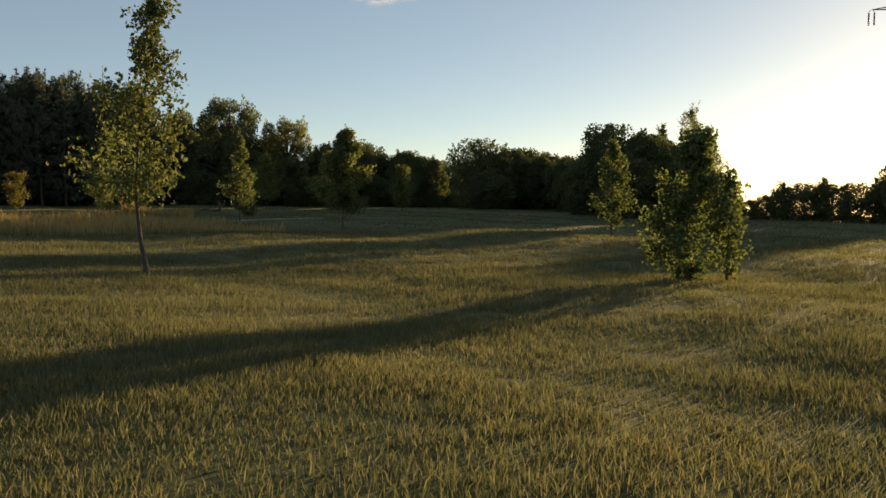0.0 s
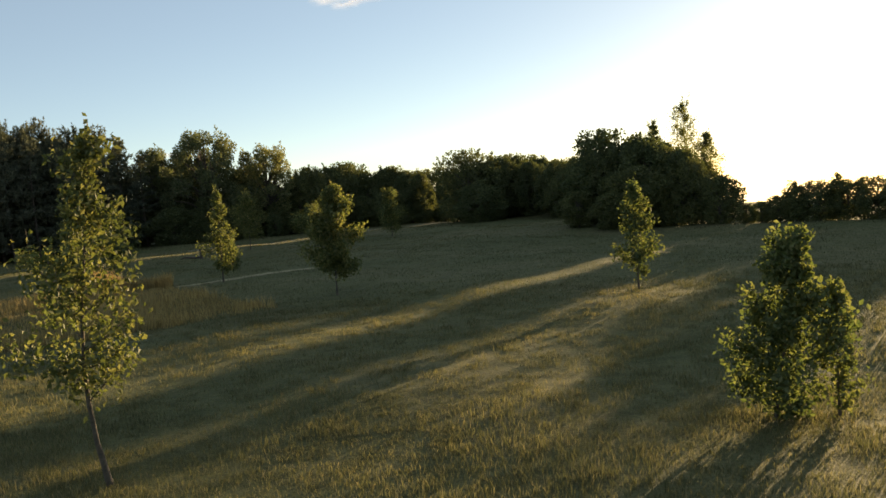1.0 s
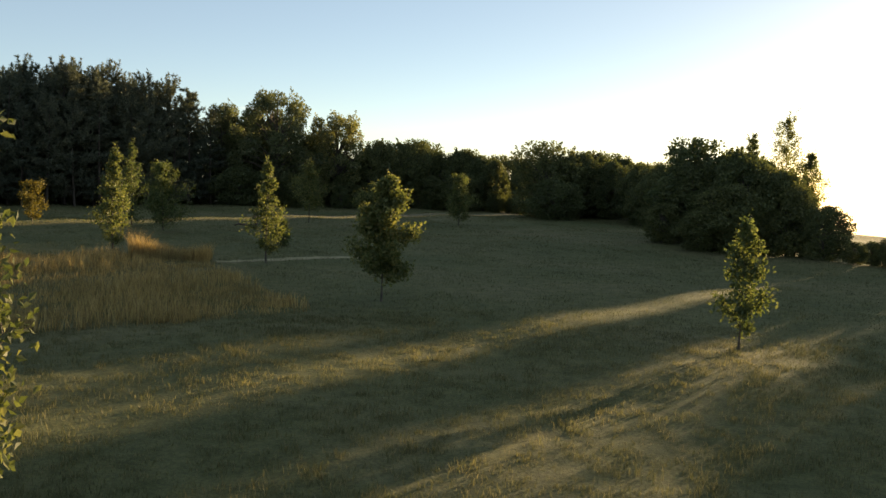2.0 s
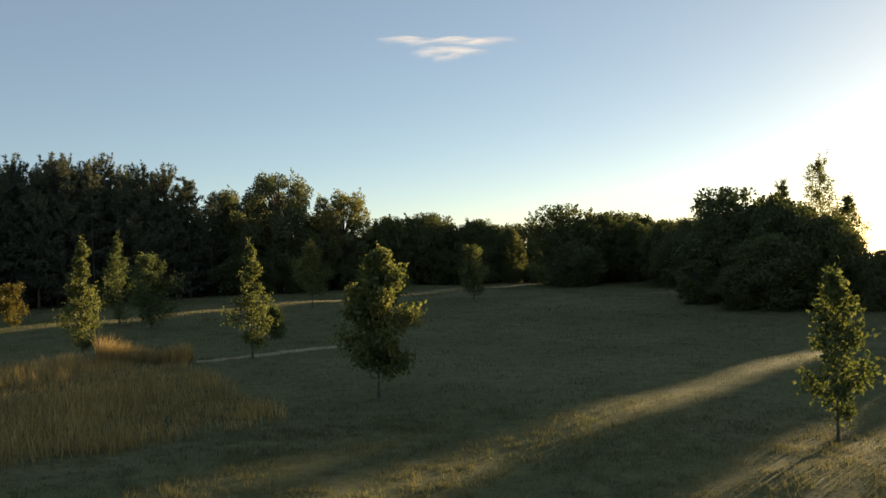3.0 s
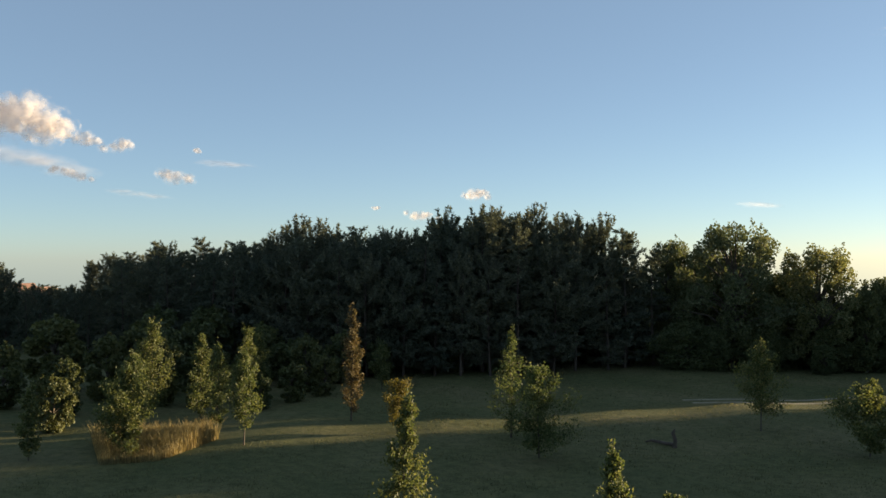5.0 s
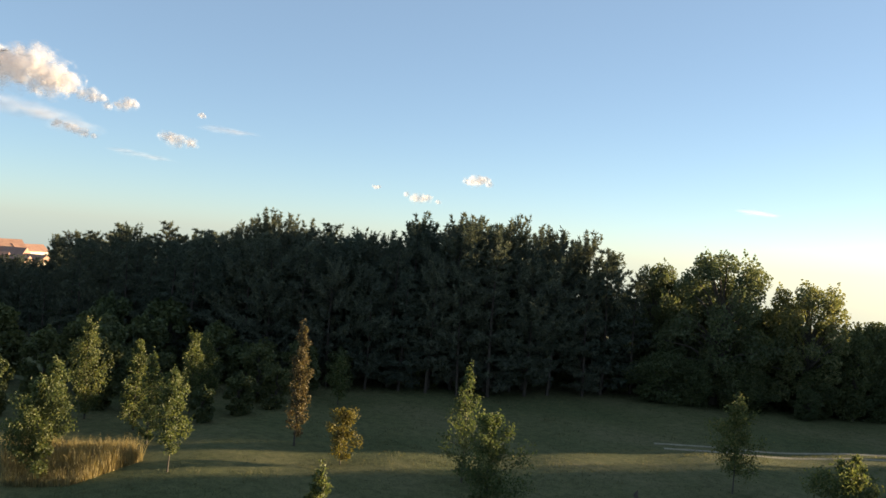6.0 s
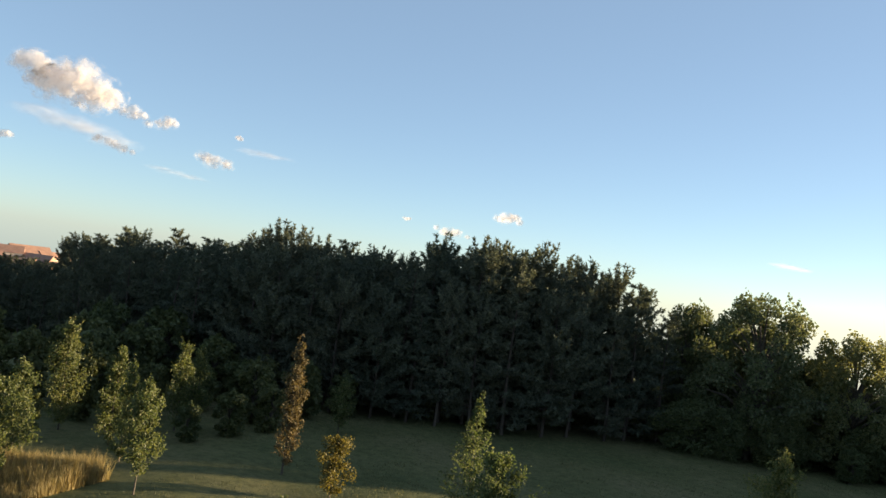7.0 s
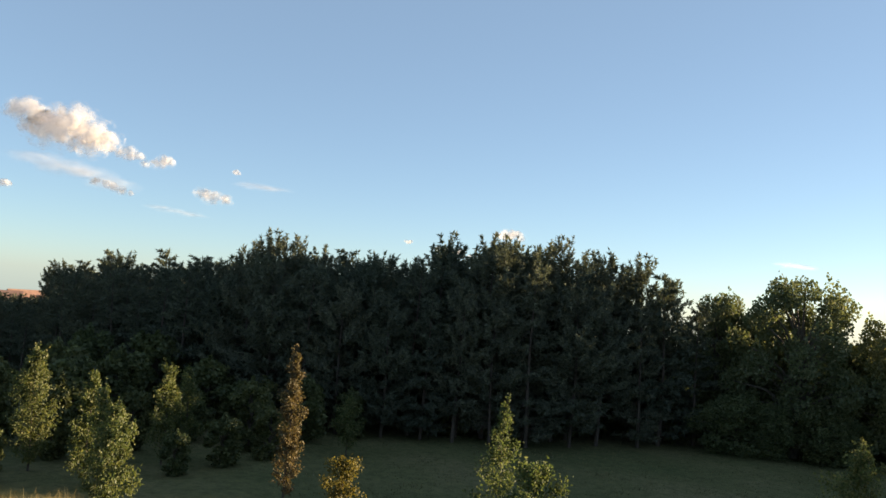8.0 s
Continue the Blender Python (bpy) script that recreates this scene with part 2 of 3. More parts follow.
def young_tree(seed, height, width, clear, leaf=0.12, count=2200, taper=0.5, lean=(0.0, 0.0), bow=0.0, material=None, ragged=0.45):
    """Meshes of a young park tree: slim trunk, rising limbs, a crown of single leaves.
    taper 0: an even oval crown; 1: a pointed one. clear: height of the bare stem."""
    rng = np.random.default_rng(seed)
    material = material or MAPLE
    ts = np.linspace(0, 1, 9)
    stem = np.stack([lean[0] * ts + bow * np.sin(ts * math.pi) * 0.6 * (1 - ts) * 2, lean[1] * ts + 0.05 * np.sin(ts * 5 + seed), ts * height], 1)
    r0 = 0.0066 * height + 0.008
    trunk = tube(stem, r0 * (1 - 0.93 * ts) * np.where(ts == 0, 1.35, 1), 8)
    limbs, cen = [], []
    whorls = int(9 + height * 3.2)
    for k in range(whorls):
        u = clear / height + (0.97 - clear / height) * (k + rng.uniform(0, 0.9)) / whorls
        p0 = np.array([np.interp(u, ts, stem[:, i]) for i in range(3)])
        v = (u - clear / height) / (1 - clear / height)
        prof = (1 - taper) * math.sqrt(max(0.02, 1 - (2 * v - 0.8) ** 2 / 1.5)) + taper * (1.08 - v) ** 0.8 * min(1, 0.45 + 3 * v)
        ln = width / 2 * prof * (1.06 - 0.4 * v * v) * rng.uniform(1 - ragged, 1 + ragged)
        az = k * 2.4 + rng.uniform(-0.5, 0.5)
        rise = rng.uniform(0.2, 0.85) + 0.9 * v * v
        q = np.linspace(0, 1, 5)[:, None]
        way = np.array([math.cos(az), math.sin(az), rise])
        line = p0 + q * way * ln + np.array([0, 0, 1.0]) * (q ** 2) * ln * 0.15
        limbs.append(tube(line, (0.35 * r0 * (1 - 0.55 * u)) * (1 - 0.85 * q[:, 0]), 4))
        m = max(6, int(count / whorls * (0.35 + prof)))
        f = rng.beta(1.7, 1.0, m)[:, None]
        pos = p0 + f * way * ln + np.array([0, 0, 1.0]) * f ** 2 * ln * 0.15
        cen.append(pos + np.clip(rng.normal(size=(m, 3)), -1.7, 1.7) * (0.07 + 0.13 * ln))
        for j in range(2):
            s = rng.uniform(0.35, 0.8)
            a = p0 + s * way * ln
            side = np.array([math.cos(az + rng.choice([-1, 1]) * 0.9), math.sin(az + rng.choice([-1, 1]) * 0.9), 0.7]) * ln * 0.35
            limbs.append(tube([a, a + side * 0.5, a + side], [0.008, 0.006, 0.003], 3))
            cen.append(a + side * rng.uniform(0.3, 1.0, (6, 1)) + rng.normal(size=(6, 3)) * 0.05)
        if v > 0.25 and rng.uniform() < 0.6:
            rod = np.array([rng.normal() * 0.15, rng.normal() * 0.15, 1.0]) * height * rng.uniform(0.05, 0.11)
            end = p0 + way * ln * rng.uniform(0.75, 1.0) + np.array([0, 0, ln * 0.12])
            limbs.append(tube([end, end + rod], [0.006, 0.003], 3))
            cen.append(end + rod * rng.uniform(0, 1, (11, 1)) + rng.normal(size=(11, 3)) * 0.05)
    tip = stem[-1] - np.array([0, 0, 1.0]) * rng.uniform(0, 0.16 * height, (60, 1))
    cen.append(tip + rng.normal(size=(60, 3)) * 0.07)
    cen = np.concatenate(cen)
    squeeze = height / np.percentile(cen[:, 2], 99.7)
    cen[:, 2] *= squeeze
    limbs = [([p * (1, 1, squeeze) for p in v], f) for v, f in limbs]
    trunk = ([p * (1, 1, squeeze) for p in trunk[0]], trunk[1])
    lv, lf = leaves(rng, cen, leaf)
    return (mesh_of("trunk", *trunk, BARK, True), mesh_of("branchwork", *joined(limbs), BARK), mesh_of("crown", lv, lf, material))


def put_tree(meshes, x, y, z, label, group, turn=0.0, scale=1.0, category="tree", name="tree"):
    root = tree_thing(x, y, z, label, group, turn, scale, category, name)
    for n, me in zip(("trunk", "branchwork", "crown"), meshes):
        tagged(part(n, me, root), kind="stuff" if n == "branchwork" else "")
    return root


def broad_tree(seed, height, width, leaf=0.22, count=12500, material=None, low=0.12, lobes=40, pointed=0.0, lobe=(0.10, 0.19)):
    """Meshes of a grown broadleaf tree or tall shrub: a crown of leafy lobes on forking limbs, gaps between them."""
    rng = np.random.default_rng(seed)
    material = material or OAKS
    stem = np.array([[0, 0, 0], [0.05, 0.02, 0.2], [0.1, -0.06, 0.45], [0.02, 0.05, 0.72]]) * height
    stem[:, :2] *= 0.35
    trunk = tube(stem, np.array([0.03, 0.024, 0.016, 0.006]) * height, 8)
    limbs, cen = [], []
    for k in range(lobes):
        u = low + (0.95 - low) * (k + 0.5) / lobes
        prof = math.sin(math.pi * min(1, (u - low * 0.6) / (1.06 - low * 0.6)) ** (0.8 + 0.1 * pointed)) ** 0.6 * (1 - pointed * 0.5 * u)
        az = k * 2.399 + rng.uniform(-0.4, 0.4)
        rad = width / 2 * prof * rng.uniform(0.35, 0.95)
        if k == lobes - 1:
            rad *= 0.2
        c = np.array([rad * math.cos(az), rad * math.sin(az), u * height])
        a = np.array([np.interp(u * 0.62, [0, 0.2, 0.45, 0.72], stem[:, i]) for i in range(3)])
        limbs.append(tube([a, (a + c) / 2 + (0, 0, 0.04 * height), c], np.array([0.011, 0.007, 0.003]) * height, 5))
        size = np.array([1, 1, 0.8]) * width * rng.uniform(*lobe)
        m = int(count / lobes)
        d = rng.normal(size=(m, 3))
        d /= np.linalg.norm(d, axis=1)[:, None]
        cen.append(c + d * size * rng.uniform(0.35, 1.08, (m, 1)) ** 0.7)
    tops = [c.mean(0) for c in cen[lobes // 3:]]
    for k in range(34):
        c = tops[int(rng.integers(0, len(tops)))]
        out = np.array([c[0] * 0.25 + rng.normal() * 0.25, c[1] * 0.25 + rng.normal() * 0.25, 1.0])
        reach = width * rng.uniform(0.12, 0.19)
        f = rng.uniform(0.2, 1.0, (26, 1))
        cen.append(c + out / np.linalg.norm(out) * reach * f + rng.normal(size=(26, 3)) * 0.15 * (1.25 - f))
    cen = np.concatenate(cen)
    cen = cen[(cen[:, 2] > 0.1) & (cen[:, 2] < height * 1.05)]
    lv, lf = leaves(rng, cen, leaf, 0.8, 0.2, 0.45)
    return (mesh_of("trunk", *trunk, BARK, True), mesh_of("branchwork", *joined(limbs), BARK), mesh_of("crown", lv, lf, material))


def pine_tree(seed, height=12.0, width=5.4, bare=0.22, spruce=False):
    """Meshes of a plantation pine: boughs in loose whorls, their ends turned up into upright brushes of needles;
    a spruce has flatter boughs and a pointed top."""
    rng = np.random.default_rng(seed)
    ts = np.linspace(0, 1, 8)
    stem = np.stack([0.14 * np.sin(ts * 4 + seed), 0.12 * np.cos(ts * 3 + seed), ts * height], 1)
    trunk = tube(stem, 0.16 * (1 - 0.94 * ts), 7)
    limbs, cen, axes = [], [], []

    def brush(foot, lean, tall, fat):
        """A foxtail of needles round a shoot."""
        m = int(7 + 15 * tall)
        f = rng.uniform(0, 1, (m, 1)) ** 0.85
        cen.append(foot + f * lean * tall + rng.normal(size=(m, 3)) * fat * (1.15 - f))
        a = rng.normal(size=(m, 3)) * 0.75
        axes.append(a + np.asarray(lean) * 0.55)

    def at_height(z):
        return np.array([np.interp(z / height, ts, stem[:, i]) for i in range(3)])

    z = bare * height
    while z < height * 0.955:
        v = (z / height - bare) / (1 - bare)
        if spruce:
            ln = width / 2 * ((1.0 - v) ** 0.95 * min(1, 0.6 + 2 * v) + 0.05)
        else:
            ln = width / 2 * (min(1, 0.62 + 1.5 * v) * (1 - v ** 1.8) ** 0.85 + 0.06)
        for k in range(int(rng.integers(3, 6 if v < 0.65 else 5))):
            az = rng.uniform(0, 6.283)
            l = ln * rng.uniform(0.5, 1.25)
            up = (-0.12 + 0.4 * v) if spruce else (-0.05 + 0.75 * v * v)
            q = np.linspace(0, 1, 4)[:, None]
            p0 = at_height(z + rng.uniform(-0.25, 0.25))
            way = np.array([math.cos(az), math.sin(az), up])
            curl = 0.1 if spruce else 0.3
            reach = lambda g: p0 + g * way * l + np.array([0, 0, 1.0]) * g * g * l * curl
            limbs.append(tube(reach(q), 0.035 * (1 - 0.8 * q[:, 0]) * (1.1 - v), 3))
            side = np.array([-math.sin(az), math.cos(az), 0.0])
            for g in np.arange(1.0, 0.28, -0.3 / max(l, 0.75)):
                for w in ((-1, 1) if l * g > 0.9 else (0,)):
                    foot = reach(g) + side * w * l * rng.uniform(0.08, 0.34) * g
                    if spruce:
                        lean = way * 0.8 + side * w * 0.6 + np.array([0, 0, 0.1 + rng.normal() * 0.1])
                    else:
                        lean = way * (0.75 - 0.6 * v) + side * w * 0.3 * (1.1 - v) + np.array([rng.normal() * 0.13, rng.normal() * 0.13, 0.25 + 0.85 * v])
                    brush(foot, lean, rng.uniform(0.4, 0.75) + 0.3 * v, 0.11 - 0.05 * v)
        z += height * rng.uniform(0.04, 0.065) * (0.8 if v > 0.7 else 1.0)
    top = stem[-1]
    brush(top - np.array([0, 0, 1.3]), np.array([0.05, 0.0, 1.0]), 1.2, 0.09)
    if not spruce:
        for k in range(4):
            g = rng.uniform(0, 6.283)
            brush(top - np.array([0, 0, rng.uniform(0.9, 1.5)]), np.array([math.cos(g) * 0.45, math.sin(g) * 0.45, 0.9]), rng.uniform(0.6, 1.0), 0.09)
    lv, lf = spikes(rng, np.concatenate(cen), np.concatenate(axes), 0.3, 0.1, 2, 0.5)
    return (mesh_of("trunk", *trunk, PINE_BARK, True), mesh_of("branchwork", *joined(limbs), PINE_BARK), mesh_of("crown", lv, lf, NEEDLES))


# ---- ground ----
def terrain(x, y):
    """Height of the meadow: gently uneven, falling away beyond the woods."""
    x, y = np.asarray(x, float), np.asarray(y, float)
    r = np.hypot(x + 20, y - 50)
    roll = 0.10 * np.sin(x * 0.21 + 1.0) * np.cos(y * 0.17) + 0.06 * np.sin(x * 0.5 + y * 0.43)
    hill = 28.5 * np.exp(-(((x + 420) / 70) ** 2 + ((y - 165) / 90) ** 2))
    return hill + roll * np.clip((r + 40) / 60, 0, 1) - 100.0 * np.clip((r - 118) / 700, 0, 1) ** 1.1 - 0.1 * np.clip(0.469 * x + 0.883 * y - 97, 0, 500)


def ground_z(x, y):
    return float(terrain(x, y))


edge = np.concatenate([np.linspace(0, 110, 111), np.geomspace(113, 2600, 26)])
gx = np.concatenate([-edge[:0:-1], edge]) - 15
gy = np.concatenate([-edge[:0:-1], edge]) + 45
GX, GY = np.meshgrid(gx, gy)
gv = np.stack([GX, GY, terrain(GX, GY)], -1).reshape(-1, 3)
n = len(gx)
idx = np.arange(n * n).reshape(n, n)
gf = np.stack([idx[:-1, :-1], idx[:-1, 1:], idx[1:, 1:], idx[1:, :-1]], -1).reshape(-1, 4)
ground = new("ground", mesh_of("ground", gv, gf, MEADOW, True))
tagged(ground, "mown evening meadow with green and straw-coloured patches", "meadow", kind="structure")


def ribbon(line, width, lift=0.02, step=0.7, wander=0.12, seed=3):
    rng = np.random.default_rng(seed)
    line = np.asarray(line, float)
    d = np.r_[0, np.cumsum(np.hypot(*np.diff(line, axis=0).T))]
    s = np.arange(0, d[-1], step)
    x, y = np.interp(s, d, line[:, 0]), np.interp(s, d, line[:, 1])
    for _ in range(12):
        x[1:-1], y[1:-1] = (x[:-2] + x[2:] + x[1:-1]) / 3, (y[:-2] + y[2:] + y[1:-1]) / 3
    tx, ty = np.gradient(x), np.gradient(y)
    l = np.hypot(tx, ty)
    nx, ny = -ty / l, tx / l
    rows = []
    for k, o in enumerate((-0.5, -0.2, 0.2, 0.5)):
        w = width * o * (1 + rng.normal(size=len(s)) * wander)
        X, Y = x + nx * w, y + ny * w
        rows.append(np.stack([X, Y, terrain(X, Y) + (lift if k in (1, 2) else 0.004)], 1))
    v = np.stack(rows, 1).reshape(-1, 3)
    f = [[4 * i + k, 4 * i + k + 1, 4 * i + k + 5, 4 * i + k + 4] for i in range(len(s) - 1) for k in range(3)]
    return v, f


TRACK = [(-32.5, 80.2), (-30.5, 81.5), (-26.3, 87), (-22.2, 93.2), (-17.8, 100.5), (-12, 108)]
for k, side in enumerate((-0.75, 0.75)):
    line = [(x + side * 0.8, y - side * 0.55) for x, y in TRACK]
    rut = new("track_rut", mesh_of("track_rut", *ribbon(line, 0.5, 0.02, seed=3 + k), SAND, True))
    tagged(rut, "pale sandy wheel rut worn into the meadow", "track", "ruts of the farm track", "structure")

# pale ribbon painted in place of a sunlit band across the shaded grass
cut = new("sunlit_strip", mesh_of("sunlit_strip", *ribbon([(-17.2, 43.9), (-15.4, 46.0), (-13.3, 47.5), (-11.3, 49.0)], 0.8, 0.03, 0.35, 0.3, 8), SUN_STRIP, True))
tagged(cut, "pale strip on the mown grass, painted as a band of sunlight", "cut grass", kind="structure")

# ---- grass ----
def blades(rng, x, y, tall, wide, bend=0.35):
    n = len(x)
    z = terrain(x, y) - 0.01
    h = tall * rng.uniform(0.55, 1.35, n)
    a = rng.uniform(0, 6.283, n)
    ux, uy = np.cos(a), np.sin(a)
    lx, ly = rng.normal(size=n) * bend * h, rng.normal(size=n) * bend * h
    w = wide * rng.uniform(0.7, 1.3, n) / 2
    base = np.stack([x, y, z], 1)
    u = np.stack([ux, uy, 0 * ux], 1) * w[:, None]
    mid = base + np.stack([lx * 0.35, ly * 0.35, h * 0.6], 1)
    top = base + np.stack([lx, ly, h], 1)
    v = np.stack([base - u, base + u, mid + u * 0.7, mid - u * 0.7, top], 1).reshape(-1, 3)
    i = np.arange(n)[:, None] * 5
    return v, (i + np.array([0, 1, 2, 3])).tolist() + (i + np.array([3, 2, 4])).tolist()


def scatter(rng, n, x0, x1, y0, y1, clump=0.35, per=14):
    m = n // per
    cx, cy = rng.uniform(x0, x1, m), rng.uniform(y0, y1, m)
    x = np.repeat(cx, per) + rng.normal(size=m * per) * clump * 0.3
    y = np.repeat(cy, per) + rng.normal(size=m * per) * clump * 0.3
    return x, y


def sward(name, n, box, tall, wide, seed, label, clump=0.35):
    rng = np.random.default_rng(seed)
    x, y = scatter(rng, n, *box, clump)
    inset = np.minimum(np.minimum(x - box[0], box[1] - x), np.minimum(y - box[2], box[3] - y))
    keep = inset + 1.2 * np.sin(x * 0.9 + 2 * np.sin(y * 0.5)) > rng.uniform(-1.0, 4.0, len(x)) * (inset < 5)
    x, y = x[keep], y[keep]
    patchy = 0.6 + 0.75 * (0.5 + 0.5 * np.sin(x * 1.3 + np.cos(y * 0.9) * 2) * np.cos(y * 1.1 + x * 0.3))
    ob = new(name, mesh_of(name, *blades(rng, x, y, tall * patchy, wide), GRASS))
    return tagged(ob, label, "grass", "meadow grass", "stuff")


sward("grass", 110000, (-3.5, 9.5, -1.0, 9), 0.075, 0.008, 10, "short uneven meadow grass, green with straw-coloured tips", 0.3)
sward("grass", 320000, (-10, 15, -2.0, 18), 0.085, 0.0075, 11, "short uneven meadow grass, green with straw-coloured tips")
sward("grass", 170000, (-18, 20, 11, 35), 0.10, 0.012, 12, "short uneven meadow grass, green with straw-coloured tips")
sward("grass", 105000, (-43, 23, 28, 66), 0.085, 0.02, 13, "short mown grass with straw-coloured tufts", 1.1)
sward("grass", 52000, (-66, 6, 60, 104), 0.085, 0.036, 14, "short mown grass with straw-coloured tufts", 1.6)


def inside(x, y, poly):
    ok = np.zeros(len(x), bool)
    j = len(poly) - 1
    for i in range(len(poly)):
        (xi, yi), (xj, yj) = poly[i], poly[j]
        ok ^= ((yi > y) != (yj > y)) & (x < (xj - xi) * (y - yi) / (yj - yi) + xi)
        j = i
    return ok


def tall_grass(n, poly, tall, wide, seed, label):
    rng = np.random.default_rng(seed)
    px, py = zip(*poly)
    x, y = scatter(rng, n, min(px), max(px), min(py), max(py), 0.6, 12)
    ok = inside(x, y, poly)
    x, y = x[ok], y[ok]
    lift = (0.8 + 0.35 * np.sin(x * 0.8 + 1.2 * np.sin(y * 0.6))) * rng.choice([0.6, 1.0, 1.25], len(x), p=[0.35, 0.5, 0.15])
    ob = new("tall_grass", mesh_of("tall_grass", *blades(rng, x, y, tall * lift, wide, 0.22), STRAW))
    return tagged(ob, label, "tall grass", "unmown patches", "stuff")


tall_grass(105000, [(-7.8, 32.6), (-17.8, 43.8), (-26, 41), (-44, 33), (-40, 20), (-24, 19), (-13.5, 25.4), (-10.2, 28.2)], 0.42, 0.022, 21, "unmown patch of dry brown tall grass in the meadow")
tall_grass(9000, [(-17.3, 43.4), (-18.0, 45.2), (-21.3, 43.8), (-20.6, 42.1)], 1.0, 0.02, 22, "golden dry reed grass standing at a patch edge")
tall_grass(26000, [(-43.8, 50.6), (-41.7, 46.0), (-43, 43.6), (-48, 45.5), (-47.5, 50.5)], 0.8, 0.022, 23, "golden dry reed grass below the young trees")

# ---- young trees on the meadow ----
YOUNG = "young planted trees"
T = lambda *a, **k: put_tree(young_tree(*a, **k["t"]), *k["at"], k["label"], YOUNG, k.get("turn", 0.0), 1.0, "young tree", "young_tree")
GREEN = "young broadleaf tree, green, thin stem, standing in mown grass"
T(1, 4.95, 1.7, 1.15, t=dict(leaf=0.1, count=3600, taper=0.8, ragged=0.38, lean=(0.22, -0.1), bow=-0.35), at=(-3.8, 12.75, 0), label="young maple with a bowed slim trunk and loose hanging leaves", turn=0.2)
T(2, 2.8, 1.75, 0.04, t=dict(leaf=0.1, count=6500, taper=1.0, ragged=0.42, lean=(0.4, 0.0)), at=(5.75, 14.9, 0), label="bushy young maple leafed down to the grass")
T(26, 2.05, 0.6, 0.05, t=dict(leaf=0.1, count=900, taper=0.8, ragged=0.5), at=(6.65, 14.85, 0), label="slim leafy maple shoot beside the bushy maple")
T(3, 3.6, 1.22, 0.5, t=dict(leaf=0.13, count=2100, taper=0.6, ragged=0.5), at=(5.0, 30.8, 0), label=GREEN)
T(4, 4.8, 1.5, 0.45, t=dict(leaf=0.12, count=3900, taper=1.0, ragged=0.4), at=(-14.9, 44.5, 0), label="young cone-shaped tree lit along one side, in mown grass")
T(27, 1.7, 1.2, 0.05, t=dict(leaf=0.13, count=1500, taper=0.4), at=(-17.5, 52.2, 0), label="low dark bushy young tree in shaded grass")
T(5, 4.3, 1.66, 0.7, t=dict(leaf=0.13, count=9500, taper=0.35), at=(-6.4, 35.2, 0), label="dark dense round-crowned young tree in shade")
T(25, 3.7, 2.9, 0.35, t=dict(leaf=0.14, count=6500, taper=0.35), at=(-17.5, 71.0, 0), label="dark young tree standing in shade")
T(6, 4.4, 2.7, 0.5, t=dict(leaf=0.14, count=5600, taper=0.7, ragged=0.4), at=(-13.2, 80.5, 0), label=GREEN)
T(7, 5.8, 2.1, 0.1, t=dict(leaf=0.13, count=3000, taper=1.0, ragged=0.5), at=(-33.1, 62.1, 0), label="slender young tree with a tall thin leader")
T(8, 4.5, 2.8, 0.1, t=dict(leaf=0.13, count=6500, taper=0.7, ragged=0.5), at=(-29.0, 59.3, 0), label=GREEN)
T(9, 5.15, 1.45, 0.3, t=dict(leaf=0.13, count=3800, taper=0.7, ragged=0.45), at=(-23.4, 45.1, 0), label="tall slim young tree behind golden reeds")
T(10, 3.0, 1.58, 0.35, t=dict(leaf=0.12, count=2295, taper=0.2, material=AUTUMN), at=(-38.6, 58.8, 0), label="small rounded young tree with yellowing leaves")
T(11, 6.7, 1.08, 0.7, t=dict(leaf=0.13, count=3510, taper=0.3, material=RUSSET), at=(-43.0, 59.1, 0), label="narrow young tree with russet brown leaves")
T(12, 4.9, 1.44, 1.1, t=dict(leaf=0.13, count=3510, taper=0.45), at=(-41.3, 50.5, 0), label="young tree with a clear pale trunk beside dry reeds")
T(13, 5.1, 2.2, 1.0, t=dict(leaf=0.13, count=4200, taper=0.3), at=(-24.0, 73.0, 0), label=GREEN)
T(15, 4.6, 2.09, 0.3, t=dict(leaf=0.13, count=7020, taper=0.35), at=(-43.6, 45.2, 0), label="broad bushy young tree behind golden reeds")
T(16, 5.1, 1.44, 0.2, t=dict(leaf=0.13, count=3240, taper=0.6), at=(-50.2, 53.2, 0), label="young green tree in a loose grove before the pines")
T(17, 4.8, 1.37, 0.2, t=dict(leaf=0.13, count=2970, taper=0.6), at=(-47.0, 52.4, 0), label="young green tree in a loose grove before the pines")
T(18, 5.1, 1.51, 0.4, t=dict(leaf=0.13, count=3240, taper=0.3), at=(-53.0, 58.3, 0), label="young green tree in a loose grove before the pines")
T(19, 4.9, 1.37, 0.3, t=dict(leaf=0.13, count=2970, taper=0.6), at=(-54.0, 60.0, 0), label="young green tree in a loose grove before the pines")
T(20, 5.8, 1.73, 0.4, t=dict(leaf=0.13, count=4050, taper=0.5), at=(-54.0, 52.0, 0), label="taller young green tree before the dark pines")
T(21, 3.5, 1.22, 0.5, t=dict(leaf=0.13, count=2025, taper=0.3), at=(-51.5, 69.0, 0), label="small young green tree close to the pine wood")
T(22, 3.6, 1.01, 0.3, t=dict(leaf=0.13, count=2430, taper=0.6), at=(-46.0, 41.5, 0), label="young tree in a bushy grove beside dry grass")
T(23, 4.0, 1.44, 0.3, t=dict(leaf=0.13, count=3240, taper=0.5), at=(-48.5, 39.0, 0), label="young tree in a bushy grove beside dry grass")
T(24, 4.6, 1.58, 0.3, t=dict(leaf=0.13, count=3780, taper=0.4), at=(-47.5, 47.5, 0), label="young tree in a bushy grove beside dry grass")

